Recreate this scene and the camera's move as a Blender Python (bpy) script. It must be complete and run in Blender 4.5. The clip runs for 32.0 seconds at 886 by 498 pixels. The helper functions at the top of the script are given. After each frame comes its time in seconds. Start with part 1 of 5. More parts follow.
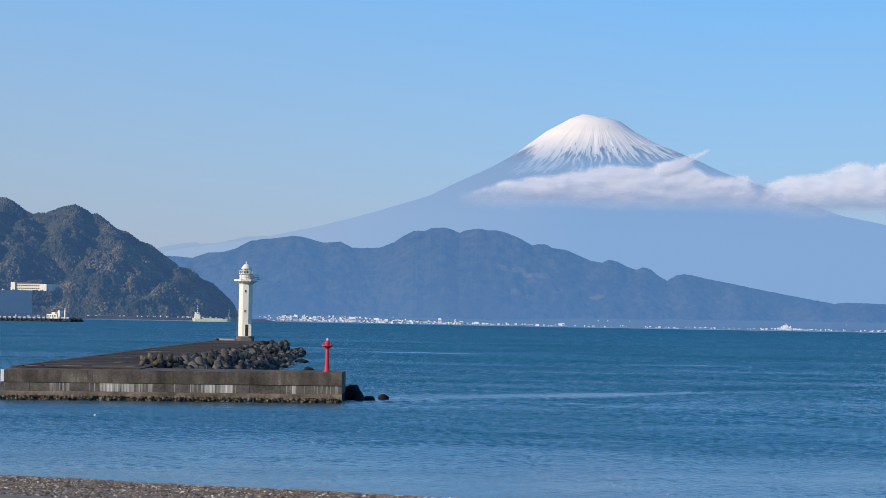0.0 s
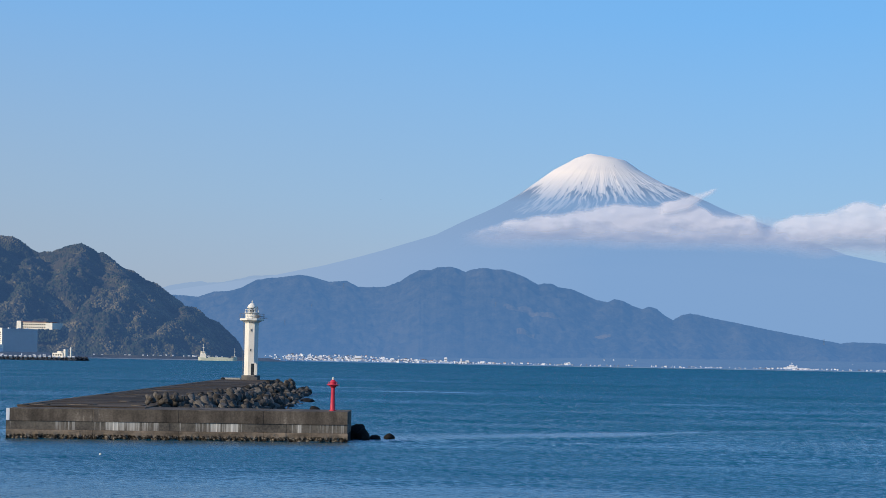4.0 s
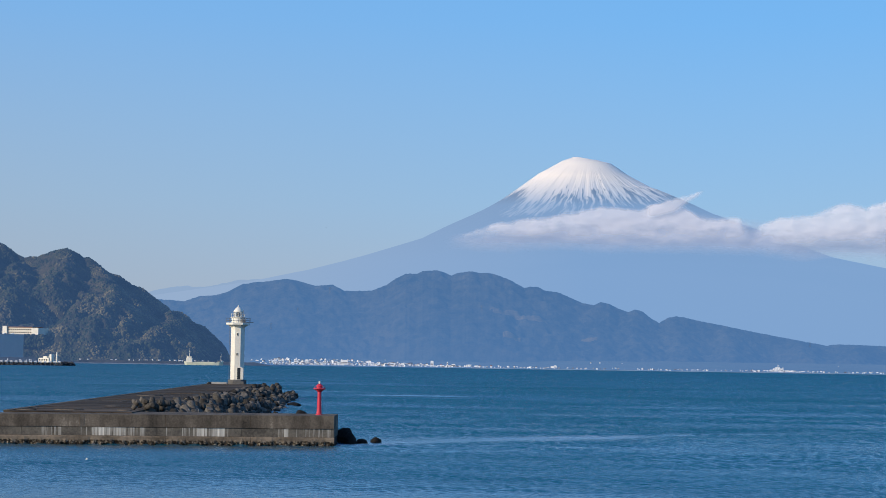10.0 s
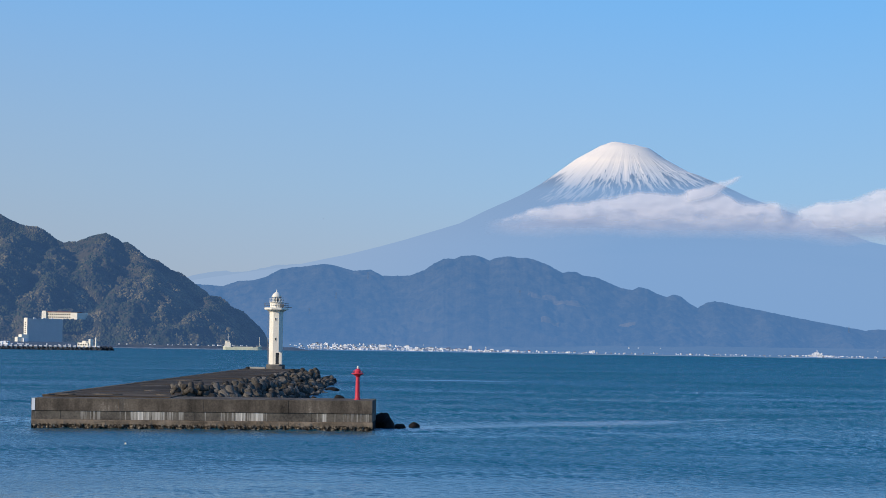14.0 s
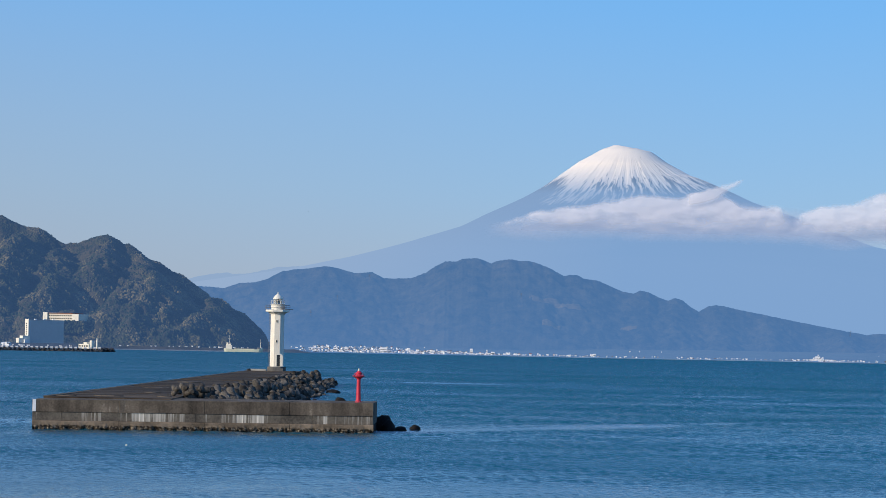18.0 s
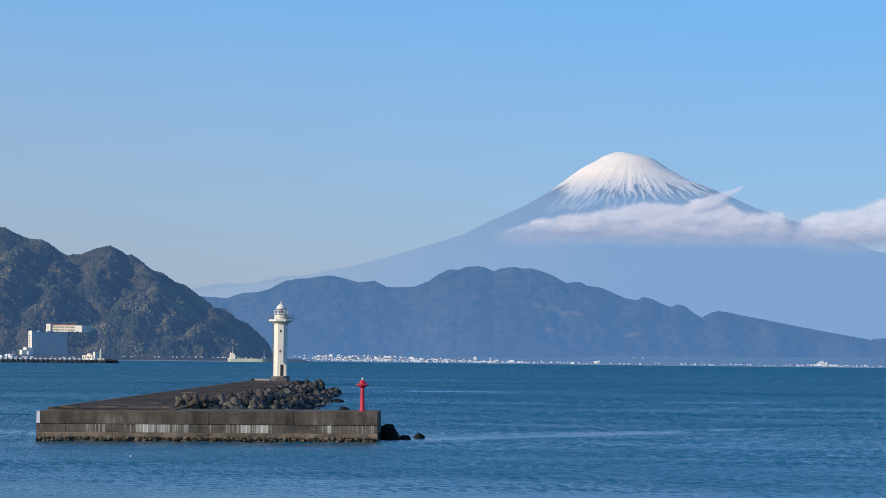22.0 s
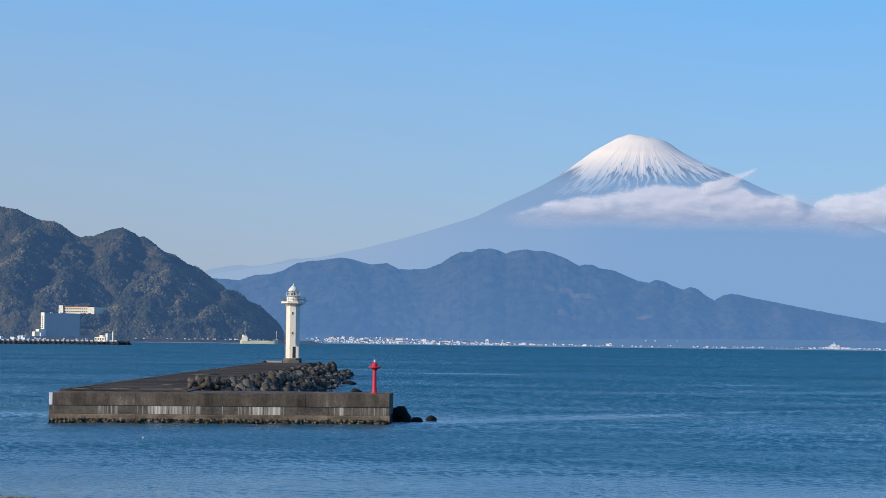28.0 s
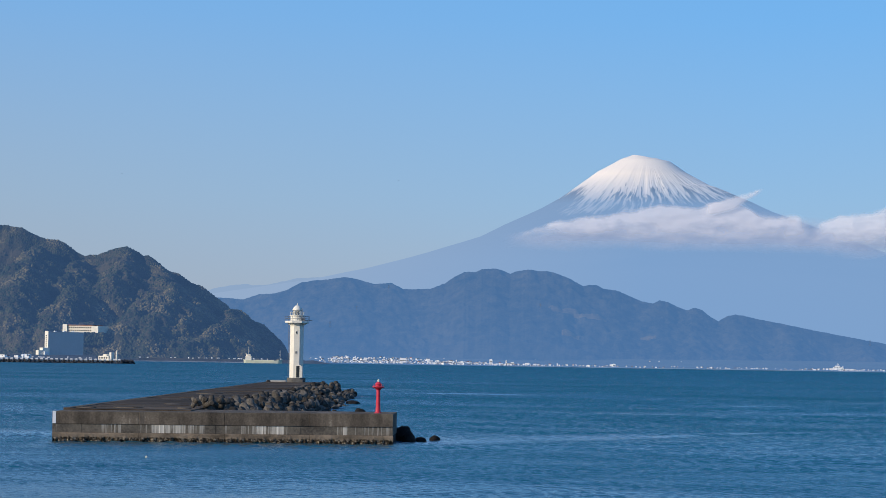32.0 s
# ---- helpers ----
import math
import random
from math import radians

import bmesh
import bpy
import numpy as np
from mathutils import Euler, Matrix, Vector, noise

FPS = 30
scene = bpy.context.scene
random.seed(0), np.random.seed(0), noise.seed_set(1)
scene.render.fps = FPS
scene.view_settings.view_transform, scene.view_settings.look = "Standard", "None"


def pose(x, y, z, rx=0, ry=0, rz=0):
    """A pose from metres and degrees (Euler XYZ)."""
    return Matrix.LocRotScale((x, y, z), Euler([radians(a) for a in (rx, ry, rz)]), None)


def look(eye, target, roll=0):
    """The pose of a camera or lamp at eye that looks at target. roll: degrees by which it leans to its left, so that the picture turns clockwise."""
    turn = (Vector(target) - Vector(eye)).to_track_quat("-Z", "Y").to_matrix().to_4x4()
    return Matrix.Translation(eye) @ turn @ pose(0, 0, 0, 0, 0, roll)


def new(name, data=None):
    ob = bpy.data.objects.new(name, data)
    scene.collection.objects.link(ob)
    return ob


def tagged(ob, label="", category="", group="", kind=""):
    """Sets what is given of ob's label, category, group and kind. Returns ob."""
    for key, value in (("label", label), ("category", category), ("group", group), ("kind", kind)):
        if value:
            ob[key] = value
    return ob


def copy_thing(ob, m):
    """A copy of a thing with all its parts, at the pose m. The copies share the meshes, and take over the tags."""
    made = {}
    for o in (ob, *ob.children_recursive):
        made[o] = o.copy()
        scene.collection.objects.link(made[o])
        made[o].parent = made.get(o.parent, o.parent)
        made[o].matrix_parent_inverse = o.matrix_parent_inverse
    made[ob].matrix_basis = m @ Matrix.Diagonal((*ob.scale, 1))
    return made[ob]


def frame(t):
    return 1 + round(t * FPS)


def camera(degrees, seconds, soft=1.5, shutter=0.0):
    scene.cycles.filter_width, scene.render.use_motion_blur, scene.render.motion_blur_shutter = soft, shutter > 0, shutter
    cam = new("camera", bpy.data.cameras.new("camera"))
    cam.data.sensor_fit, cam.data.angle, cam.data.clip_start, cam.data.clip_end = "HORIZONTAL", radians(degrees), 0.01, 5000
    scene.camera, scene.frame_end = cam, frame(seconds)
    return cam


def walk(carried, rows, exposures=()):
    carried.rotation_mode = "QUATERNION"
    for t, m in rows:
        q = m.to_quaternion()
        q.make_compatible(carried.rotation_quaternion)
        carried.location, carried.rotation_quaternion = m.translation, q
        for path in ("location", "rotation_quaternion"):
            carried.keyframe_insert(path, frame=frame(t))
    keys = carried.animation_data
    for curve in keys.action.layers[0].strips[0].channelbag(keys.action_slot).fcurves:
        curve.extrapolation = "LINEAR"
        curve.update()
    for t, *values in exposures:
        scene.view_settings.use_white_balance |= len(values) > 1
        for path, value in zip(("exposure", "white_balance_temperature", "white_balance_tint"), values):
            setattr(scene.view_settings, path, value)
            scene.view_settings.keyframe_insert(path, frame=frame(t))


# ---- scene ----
cam = camera(19.0, 32.0, soft=0.7)
EYE = 5.6


def aim(yaw, pitch, roll):
    """The camera on the sea wall, turned by degrees."""
    return pose(0, 0, EYE, 0, 0, yaw) @ pose(0, 0, 0, 90 + pitch, 0, 0) @ pose(0, 0, 0, 0, 0, roll)


walk(cam, [
    (0, aim(-0, 1.5613, 1.02)), (0.5, aim(0.0635, 1.6072, 0.9001)), (1, aim(0.1211, 1.6984, 0.8464)), (1.5, aim(0.1606, 1.8265, 0.8389)),
    (2, aim(0.1866, 1.9668, 0.7629)), (2.5, aim(0.2311, 2.0878, 0.8589)), (3, aim(0.2756, 2.199, 0.8979)), (3.5, aim(0.26, 2.309, 0.9723)),
    (5.5, aim(-0.3957, 2.6457, 1.3555)), (6, aim(-0.5347, 2.7009, 1.3185)), (6.5, aim(-0.5807, 2.7061, 1.1966)), (7, aim(-0.5578, 2.6728, 1.0166)),
    (7.5, aim(-0.4812, 2.6081, 0.952)), (8, aim(-0.3789, 2.5511, 0.9058)), (8.5, aim(-0.291, 2.5086, 0.9275)), (9, aim(-0.2441, 2.4858, 0.9633)),
    (9.5, aim(-0.2156, 2.4881, 0.9028)), (10, aim(-0.159, 2.4896, 0.8657)), (10.5, aim(-0.0487, 2.4821, 0.8155)), (11, aim(0.1277, 2.4559, 0.7385)),
    (11.5, aim(0.313, 2.4162, 0.7323)), (12, aim(0.4513, 2.4108, 0.7661)), (12.5, aim(0.5405, 2.3818, 0.8338)), (13, aim(0.5937, 2.3273, 0.8878)),
    (13.5, aim(0.6413, 2.2425, 0.866)), (14, aim(0.6624, 2.1513, 0.8914)), (14.5, aim(0.6666, 2.0574, 0.8803)), (16.5, aim(0.7397, 2.0536, 1.0598)),
    (17, aim(0.7485, 2.112, 1.1168)), (17.5, aim(0.7291, 2.167, 1.1011)), (18, aim(0.6961, 2.2105, 1.1113)), (18.5, aim(0.6677, 2.2427, 1.086)),
    (19, aim(0.6486, 2.2618, 0.9924)), (19.5, aim(0.6464, 2.2885, 0.909)), (20, aim(0.6581, 2.3146, 0.7721)), (20.5, aim(0.6676, 2.3466, 0.6727)),
    (21, aim(0.7, 2.3797, 0.6644)), (21.5, aim(0.72, 2.3992, 0.6134)), (22, aim(0.7557, 2.3875, 0.6152)), (22.5, aim(0.7963, 2.3747, 0.5773)),
    (23, aim(0.856, 2.3632, 0.4736)), (23.5, aim(0.9396, 2.3381, 0.3813)), (24, aim(1.0211, 2.3114, 0.2897)), (24.5, aim(1.0841, 2.2587, 0.2095)),
    (25, aim(1.1213, 2.1762, 0.3235)), (25.5, aim(1.116, 2.0797, 0.3852)), (27.5, aim(1.018, 1.9522, 0.7189)), (28, aim(1.017, 2.0019, 0.7097)),
    (28.5, aim(1.0129, 2.0195, 0.6853)), (29, aim(1.0008, 2.0137, 0.6961)), (29.5, aim(0.9817, 1.9853, 0.6587)), (30, aim(0.9586, 2.023, 0.6354)),
    (30.5, aim(0.9499, 2.138, 0.6623)), (31, aim(0.9834, 2.2787, 0.744)), (31.5, aim(1.0369, 2.3971, 0.8629)), (32, aim(1.1126, 2.4316, 0.9034)),
], exposures=[(0.0, 0.03), (1.5, 0.03), (3.0, -0.03), (6.0, -0.07), (10.0, -0.05), (23.0, -0.05), (25.0, -0.06), (28.0, -0.03), (30.0, -0.02), (32.0, -0.10)])

# ---------------------------------------------------------------- light
SUN_TO = Vector((-0.83, -0.56, 0.0)).normalized() * math.cos(radians(21)) + Vector((0, 0, math.sin(radians(21))))
world = bpy.data.worlds.new("sky")
scene.world = world
world.use_nodes = True
wn, wl = world.node_tree.nodes, world.node_tree.links
sky = wn.new("ShaderNodeTexSky")
sky.sky_type, sky.sun_disc = "NISHITA", False
sky.sun_elevation = radians(21)
sky.sun_rotation = math.atan2(SUN_TO.x, SUN_TO.y)
sky.air_density, sky.dust_density, sky.ozone_density = 1.0, 0.6, 1.5
geo = wn.new("ShaderNodeTexCoord")
sep = wn.new("ShaderNodeSeparateXYZ")
wl.new(geo.outputs["Generated"], sep.inputs[0])
grade = wn.new("ShaderNodeValToRGB")
while len(grade.color_ramp.elements) < 6:
    grade.color_ramp.elements.new(0.5)
for el, (at, col) in zip(grade.color_ramp.elements, [(0.0, (0.305, 0.393, 0.545)), (0.02, (0.285, 0.402, 0.588)), (0.06, (0.222, 0.425, 0.70)),
                                                     (0.13, (0.130, 0.395, 0.80)), (0.35, (0.075, 0.27, 0.68)), (1.0, (0.04, 0.16, 0.48))]):
    el.position, el.color = at, (*col, 1)
wl.new(sep.outputs["Z"], grade.inputs["Fac"])
add = wn.new("ShaderNodeMix")
add.data_type, add.blend_type = "RGBA", "ADD"
add.inputs[0].default_value = 1.0
scale_sky = wn.new("ShaderNodeVectorMath")
scale_sky.operation = "SCALE"
scale_sky.inputs["Scale"].default_value = 0.018
wl.new(sky.outputs["Color"], scale_sky.inputs[0])
wl.new(scale_sky.outputs[0], add.inputs[6])
side = wn.new("ShaderNodeMapRange")
for key, value in zip(("From Min", "From Max", "To Min", "To Max"), (0.10, -0.22, 0.0, 0.80)):
    side.inputs[key].default_value = value
wl.new(sep.outputs["X"], side.inputs["Value"])
low = wn.new("ShaderNodeMapRange")
for key, value in zip(("From Min", "From Max", "To Min", "To Max"), (0.0, 0.14, 1.0, 0.25)):
    low.inputs[key].default_value = value
wl.new(sep.outputs["Z"], low.inputs["Value"])
both = wn.new("ShaderNodeMath")
both.operation = "MULTIPLY"
wl.new(side.outputs[0], both.inputs[0])
wl.new(low.outputs[0], both.inputs[1])
sunward = wn.new("ShaderNodeMix")
sunward.data_type = "RGBA"
wl.new(both.outputs[0], sunward.inputs[0])
wl.new(grade.outputs["Color"], sunward.inputs[6])
sunward.inputs[7].default_value = (0.303, 0.356, 0.452, 1)
wl.new(sunward.outputs[2], add.inputs[7])
wl.new(add.outputs[2], wn["Background"].inputs["Color"])
wn["Background"].inputs["Strength"].default_value = 1.0
sun = new("sun", bpy.data.lights.new("sun", "SUN"))
sun.data.energy, sun.data.angle, sun.data.color = 4.0, radians(0.5), (1.0, 0.88, 0.71)
sun.matrix_world = look(SUN_TO * 300, (0, 0, 0))
scene.view_settings.exposure = 0.0


# ---------------------------------------------------------------- materials
class Mat:
    """A node material under construction."""

    def __init__(self, name):
        self.m = bpy.data.materials.new(name)
        self.m.use_nodes = True
        self.n, self.l = self.m.node_tree.nodes, self.m.node_tree.links
        self.p = self.n["Principled BSDF"]
        self.out = self.n["Material Output"]

    def coords(self, kind="Object", scale=(1, 1, 1)):
        c = self.n.new("ShaderNodeTexCoord") if kind != "Position" else self.n.new("ShaderNodeNewGeometry")
        mp = self.n.new("ShaderNodeMapping")
        mp.inputs["Scale"].default_value = scale
        self.l.new(c.outputs[kind], mp.inputs["Vector"])
        return mp.outputs["Vector"]

    def noise(self, vec, scale, detail=4.0, rough=0.55):
        t = self.n.new("ShaderNodeTexNoise")
        t.inputs["Scale"].default_value = scale
        t.inputs["Detail"].default_value = detail
        t.inputs["Roughness"].default_value = rough
        self.l.new(vec, t.inputs["Vector"])
        return t.outputs["Fac"]

    def ramp(self, fac, stops):
        r = self.n.new("ShaderNodeValToRGB")
        e = r.color_ramp.elements
        while len(e) < len(stops):
            e.new(0.5)
        for el, (at, col) in zip(e, stops):
            el.position = at
            el.color = (*col, 1) if len(col) == 3 else col
        self.l.new(fac, r.inputs["Fac"])
        return r.outputs["Color"]

    def grey(self, fac, lo, hi, a=0.0, b=1.0):
        r = self.n.new("ShaderNodeMapRange")
        for k, v in zip(("From Min", "From Max", "To Min", "To Max"), (lo, hi, a, b)):
            r.inputs[k].default_value = v
        self.l.new(fac, r.inputs["Value"])
        return r.outputs["Result"]

    def mix(self, fac, a, b, blend="MIX"):
        x = self.n.new("ShaderNodeMix")
        x.data_type, x.blend_type = "RGBA", blend
        self._put(x.inputs[0], fac)
        self._put(x.inputs[6], a)
        self._put(x.inputs[7], b)
        return x.outputs[2]

    def math(self, op, a, b=0.0):
        x = self.n.new("ShaderNodeMath")
        x.operation = op
        self._put(x.inputs[0], a)
        self._put(x.inputs[1], b)
        return x.outputs[0]

    def _put(self, socket, v):
        if isinstance(v, (int, float)):
            socket.default_value = v
        elif isinstance(v, tuple):
            socket.default_value = (*v, 1) if len(v) == 3 else v
        else:
            self.l.new(v, socket)

    def set(self, **kw):
        for k, v in kw.items():
            self._put(self.p.inputs[k.replace("_", " ")], v)
        return self

    def bump(self, height, strength, distance):
        b = self.n.new("ShaderNodeBump")
        b.inputs["Strength"].default_value = strength
        b.inputs["Distance"].default_value = distance
        self.l.new(height, b.inputs["Height"])
        self.l.new(b.outputs["Normal"], self.p.inputs["Normal"])
        return self

    def axis(self, vec, which):
        s = self.n.new("ShaderNodeSeparateXYZ")
        self.l.new(vec, s.inputs[0])
        return s.outputs[which]


def rough_mat(name, dark, light, scale=1.0, rough=0.9, bump=0.3, fine=12.0, metal=0.0, stretch=(1, 1, 1), per_piece=0.0):
    k = Mat(name)
    v = k.coords("Object", stretch)
    big, small = k.noise(v, scale, 5), k.noise(v, scale * fine, 4)
    col = k.ramp(k.math("ADD", k.math("MULTIPLY", big, 0.65), k.math("MULTIPLY", small, 0.35)), [(0.34, dark), (0.66, light)])
    if per_piece:
        info = k.n.new("ShaderNodeObjectInfo")
        col = k.mix(1.0, col, k.ramp(info.outputs["Random"], [(0.0, (1 - per_piece,) * 3), (1.0, (1.0,) * 3)]), "MULTIPLY")
    k.set(Base_Color=col, Roughness=rough, Metallic=metal)
    if rough > 0.8:
        k.p.inputs["Specular IOR Level"].default_value = 0.12
    k.bump(small, bump, 0.02 / scale)
    return k.m


# ---------------------------------------------------------------- mesh helpers
def mesh_of(name, verts, faces, material, smooth=True):
    me = bpy.data.meshes.new(name)
    me.from_pydata([tuple(v) for v in verts], [], [tuple(f) for f in faces])
    me.materials.append(material)
    if smooth:
        me.polygons.foreach_set("use_smooth", [True] * len(me.polygons))
    me.update()
    return me


def part(name, bm, material, parent=None, label="", smooth=False):
    """Link a bmesh as one mesh object under a thing or a part."""
    me = bpy.data.meshes.new(name)
    bm.to_mesh(me)
    bm.free()
    me.materials.append(material)
    if smooth:
        me.polygons.foreach_set("use_smooth", [True] * len(me.polygons))
    ob = new(name, me)
    ob.parent = parent
    if label:
        ob["label"] = label
    return ob


def box(x0, x1, y0, y1, z0, z1, bevel=0.0, bm=None):
    bm = bm or bmesh.new()
    m = Matrix.Translation(((x0 + x1) / 2, (y0 + y1) / 2, (z0 + z1) / 2)) @ Matrix.Diagonal((x1 - x0, y1 - y0, z1 - z0, 1))
    made = bmesh.ops.create_cube(bm, size=1, matrix=m)["verts"]
    if bevel:
        edges = list({e for v in made for e in v.link_edges})
        bmesh.ops.bevel(bm, geom=edges, offset=bevel, segments=2, profile=0.6, affect="EDGES")
    return bm


def lathe(profile, n=24, turn=0.0, x=0.0, y=0.0, bm=None):
    """A turned solid from (radius, height) pairs, closed at both ends."""
    bm = bm or bmesh.new()
    rings = []
    for r, z in profile:
        rings.append([bm.verts.new((x + r * math.cos(turn + 2 * math.pi * i / n), y + r * math.sin(turn + 2 * math.pi * i / n), z)) for i in range(n)])
    for a, b in zip(rings, rings[1:]):
        for i in range(n):
            bm.faces.new((a[i], a[(i + 1) % n], b[(i + 1) % n], b[i]))
    bm.faces.new(rings[0][::-1])
    bm.faces.new(rings[-1])
    return bm


def rod(bm, a, b, r, n=8, r2=None):
    a, b = Vector(a), Vector(b)
    q = (b - a).to_track_quat("Z", "Y").to_matrix()
    r2 = r if r2 is None else r2
    lo = [bm.verts.new(a + q @ Vector((r * math.cos(2 * math.pi * i / n), r * math.sin(2 * math.pi * i / n), 0))) for i in range(n)]
    hi = [bm.verts.new(b + q @ Vector((r2 * math.cos(2 * math.pi * i / n), r2 * math.sin(2 * math.pi * i / n), 0))) for i in range(n)]
    for i in range(n):
        bm.faces.new((lo[i], lo[(i + 1) % n], hi[(i + 1) % n], hi[i]))
    bm.faces.new(lo[::-1])
    bm.faces.new(hi)
    return bm


def empty(name, m=None):
    ob = new(name)
    if m is not None:
        ob.matrix_basis = m
    return ob


def grid_faces(nr, nc):
    i = np.arange((nr - 1) * (nc - 1))
    r, c = i // (nc - 1), i % (nc - 1)
    a = r * nc + c
    return np.stack([a, a + 1, a + nc + 1, a + nc], 1).tolist()


def fbm(x, y, z=0.0, octaves=4):
    return noise.fractal(Vector((x, y, z)), 0.9, 2.1, octaves)


def seen_at(d, u, v):
    """The place d metres ahead at u and v thousandths sideways and up from the eye."""
    return Vector((d * u / 1000, d, EYE + d * v / 1000))


# materials of the near place
k = Mat("dark_concrete")
v = k.coords("Position")
n_big, n_run, n_fine = k.noise(v, 0.5, 5, 0.6), k.noise(k.coords("Position", (1.6, 1.6, 0.22)), 1.0, 4, 0.6), k.noise(v, 9.0, 4)
mixed = k.math("ADD", k.math("ADD", k.math("MULTIPLY", n_big, 0.45), k.math("MULTIPLY", n_run, 0.35)), k.math("MULTIPLY", n_fine, 0.2))
k.set(Base_Color=k.ramp(mixed, [(0.36, (0.046, 0.038, 0.030)), (0.50, (0.128, 0.102, 0.076)), (0.58, (0.200, 0.160, 0.118)), (0.68, (0.40, 0.33, 0.25))]), Roughness=0.93)
k.p.inputs["Specular IOR Level"].default_value = 0.1
k.bump(n_fine, 0.6, 0.03)
CONCRETE = k.m
DECK = rough_mat("deck_concrete", (0.020, 0.015, 0.010), (0.17, 0.125, 0.085), 0.28, 0.95, 0.5, 12, stretch=(0.35, 1, 1), per_piece=0.45)
WHITE = rough_mat("white_paint", (0.70, 0.65, 0.54), (0.84, 0.79, 0.68), 0.6, 0.6, 0.15, 10)
RED = rough_mat("red_paint", (0.50, 0.015, 0.04), (0.62, 0.03, 0.06), 1.2, 0.45, 0.15, 8)
TETRA = rough_mat("tetrapod_concrete", (0.009, 0.009, 0.008), (0.25, 0.22, 0.185), 0.8, 0.95, 0.5, 10, per_piece=0.75)
k = Mat("weathered_tetrapods")
v = k.coords("Position")
piece = k.n.new("ShaderNodeNewGeometry").outputs["Random Per Island"]
tone = k.math("ADD", k.math("MULTIPLY", k.noise(v, 0.8, 5), 0.65), k.math("MULTIPLY", k.noise(v, 8.0, 4), 0.35))
k.set(Base_Color=k.mix(1.0, k.ramp(tone, [(0.34, (0.009, 0.009, 0.008)), (0.66, (0.25, 0.22, 0.185))]), k.ramp(piece, [(0.0, (0.25,) * 3), (1.0, (1.0,) * 3)]), "MULTIPLY"), Roughness=0.95)
k.p.inputs["Specular IOR Level"].default_value = 0.12
TETRA_FAR = k.m
ROCK = rough_mat("wet_rock", (0.006, 0.006, 0.006), (0.03, 0.027, 0.024), 1.0, 0.85, 0.6, 9)

# ---------------------------------------------------------------- sea and shore
k = Mat("sea_water")
still = k.coords("Position")
gust = k.noise(k.coords("Position", (0.012, 0.012, 1)), 1.0, 10, 0.68)
w2 = k.noise(k.coords("Object", (4.0, 1.4, 1)), 1.0, 3, 0.6)
k.set(Base_Color=(0.001, 0.077, 0.115), Roughness=k.grey(gust, 0.40, 0.62, 0.08, 0.24), IOR=1.33)
k.bump(k.math("MULTIPLY", k.math("MULTIPLY", w2, k.grey(gust, 0.40, 0.60, 0.35, 1.0)), k.grey(k.axis(still, "Y"), 100, 210, 0.42, 1.0)), 1.0, 0.27)
# shading normals tilted shoreward, for wavelets too small to model; gusts steepen them
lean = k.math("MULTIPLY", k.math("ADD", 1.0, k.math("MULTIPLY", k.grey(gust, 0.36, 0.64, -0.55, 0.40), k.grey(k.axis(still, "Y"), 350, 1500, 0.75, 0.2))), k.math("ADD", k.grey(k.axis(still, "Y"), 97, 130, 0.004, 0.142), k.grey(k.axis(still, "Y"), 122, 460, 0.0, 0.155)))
# cat's-paws: patches of ripples that lengthen with the distance
free = k.coords("Object")
paw = k.n.new("ShaderNodeCombineXYZ")
k.l.new(k.math("MULTIPLY", k.math("DIVIDE", k.axis(free, "X"), k.axis(free, "Y")), 260.0), paw.inputs["X"])
k.l.new(k.math("MULTIPLY", k.math("LOGARITHM", k.axis(free, "Y"), math.e), 30.0), paw.inputs["Y"])
paws = k.noise(paw.outputs[0], 1.0, 8, 0.80)
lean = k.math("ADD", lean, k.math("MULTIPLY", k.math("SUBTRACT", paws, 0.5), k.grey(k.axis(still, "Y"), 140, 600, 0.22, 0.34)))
# short wavelets whose crests lie across the view, steeper where the breeze reaches
crests = k.n.new("ShaderNodeCombineXYZ")
k.l.new(k.math("MULTIPLY", k.math("DIVIDE", k.axis(free, "X"), k.axis(free, "Y")), 820.0), crests.inputs["X"])
k.l.new(k.math("MULTIPLY", k.math("POWER", k.axis(free, "Y"), -0.5), 3300.0), crests.inputs["Y"])
wavelets = k.noise(crests.outputs[0], 1.0, 4, 0.62)
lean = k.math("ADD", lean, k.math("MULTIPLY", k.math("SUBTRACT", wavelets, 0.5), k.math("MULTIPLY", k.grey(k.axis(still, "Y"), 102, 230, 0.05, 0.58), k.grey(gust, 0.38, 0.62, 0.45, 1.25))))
# the long calm slick that trails from the end of the breakwater
along, off_shore = k.axis(still, "X"), k.axis(still, "Y")
bend = k.math("ADD", k.math("SUBTRACT", off_shore, k.math("MULTIPLY", along, 1.2)), k.math("MULTIPLY", k.noise(k.coords("Position", (0.06, 0.03, 1)), 1.0, 4, 0.6), 14.0))
calm = k.math("MULTIPLY", k.math("ABSOLUTE", k.math("SUBTRACT", bend, 200.8)), k.grey(along, 0, 25, 0.65, 1.9))
calm = k.math("MULTIPLY", k.grey(calm, 3.0, 9.0, 1.0, 0.0), k.grey(along, -6.5, -3.5))
# and the still patch on its other side
lull = k.math("MULTIPLY", k.grey(k.math("ABSOLUTE", k.math("SUBTRACT", off_shore, 191.0)), 3.0, 9.0, 1.0, 0.0), k.grey(along, -29.5, -31.5))
calm = k.math("MULTIPLY", k.math("ADD", calm, lull), k.grey(k.noise(k.coords("Position", (0.35, 0.10, 1)), 1.0, 4, 0.7), 0.20, 0.42))
calm = k.math("MULTIPLY", calm, k.grey(along, 14, 50, 1.0, 0.25))
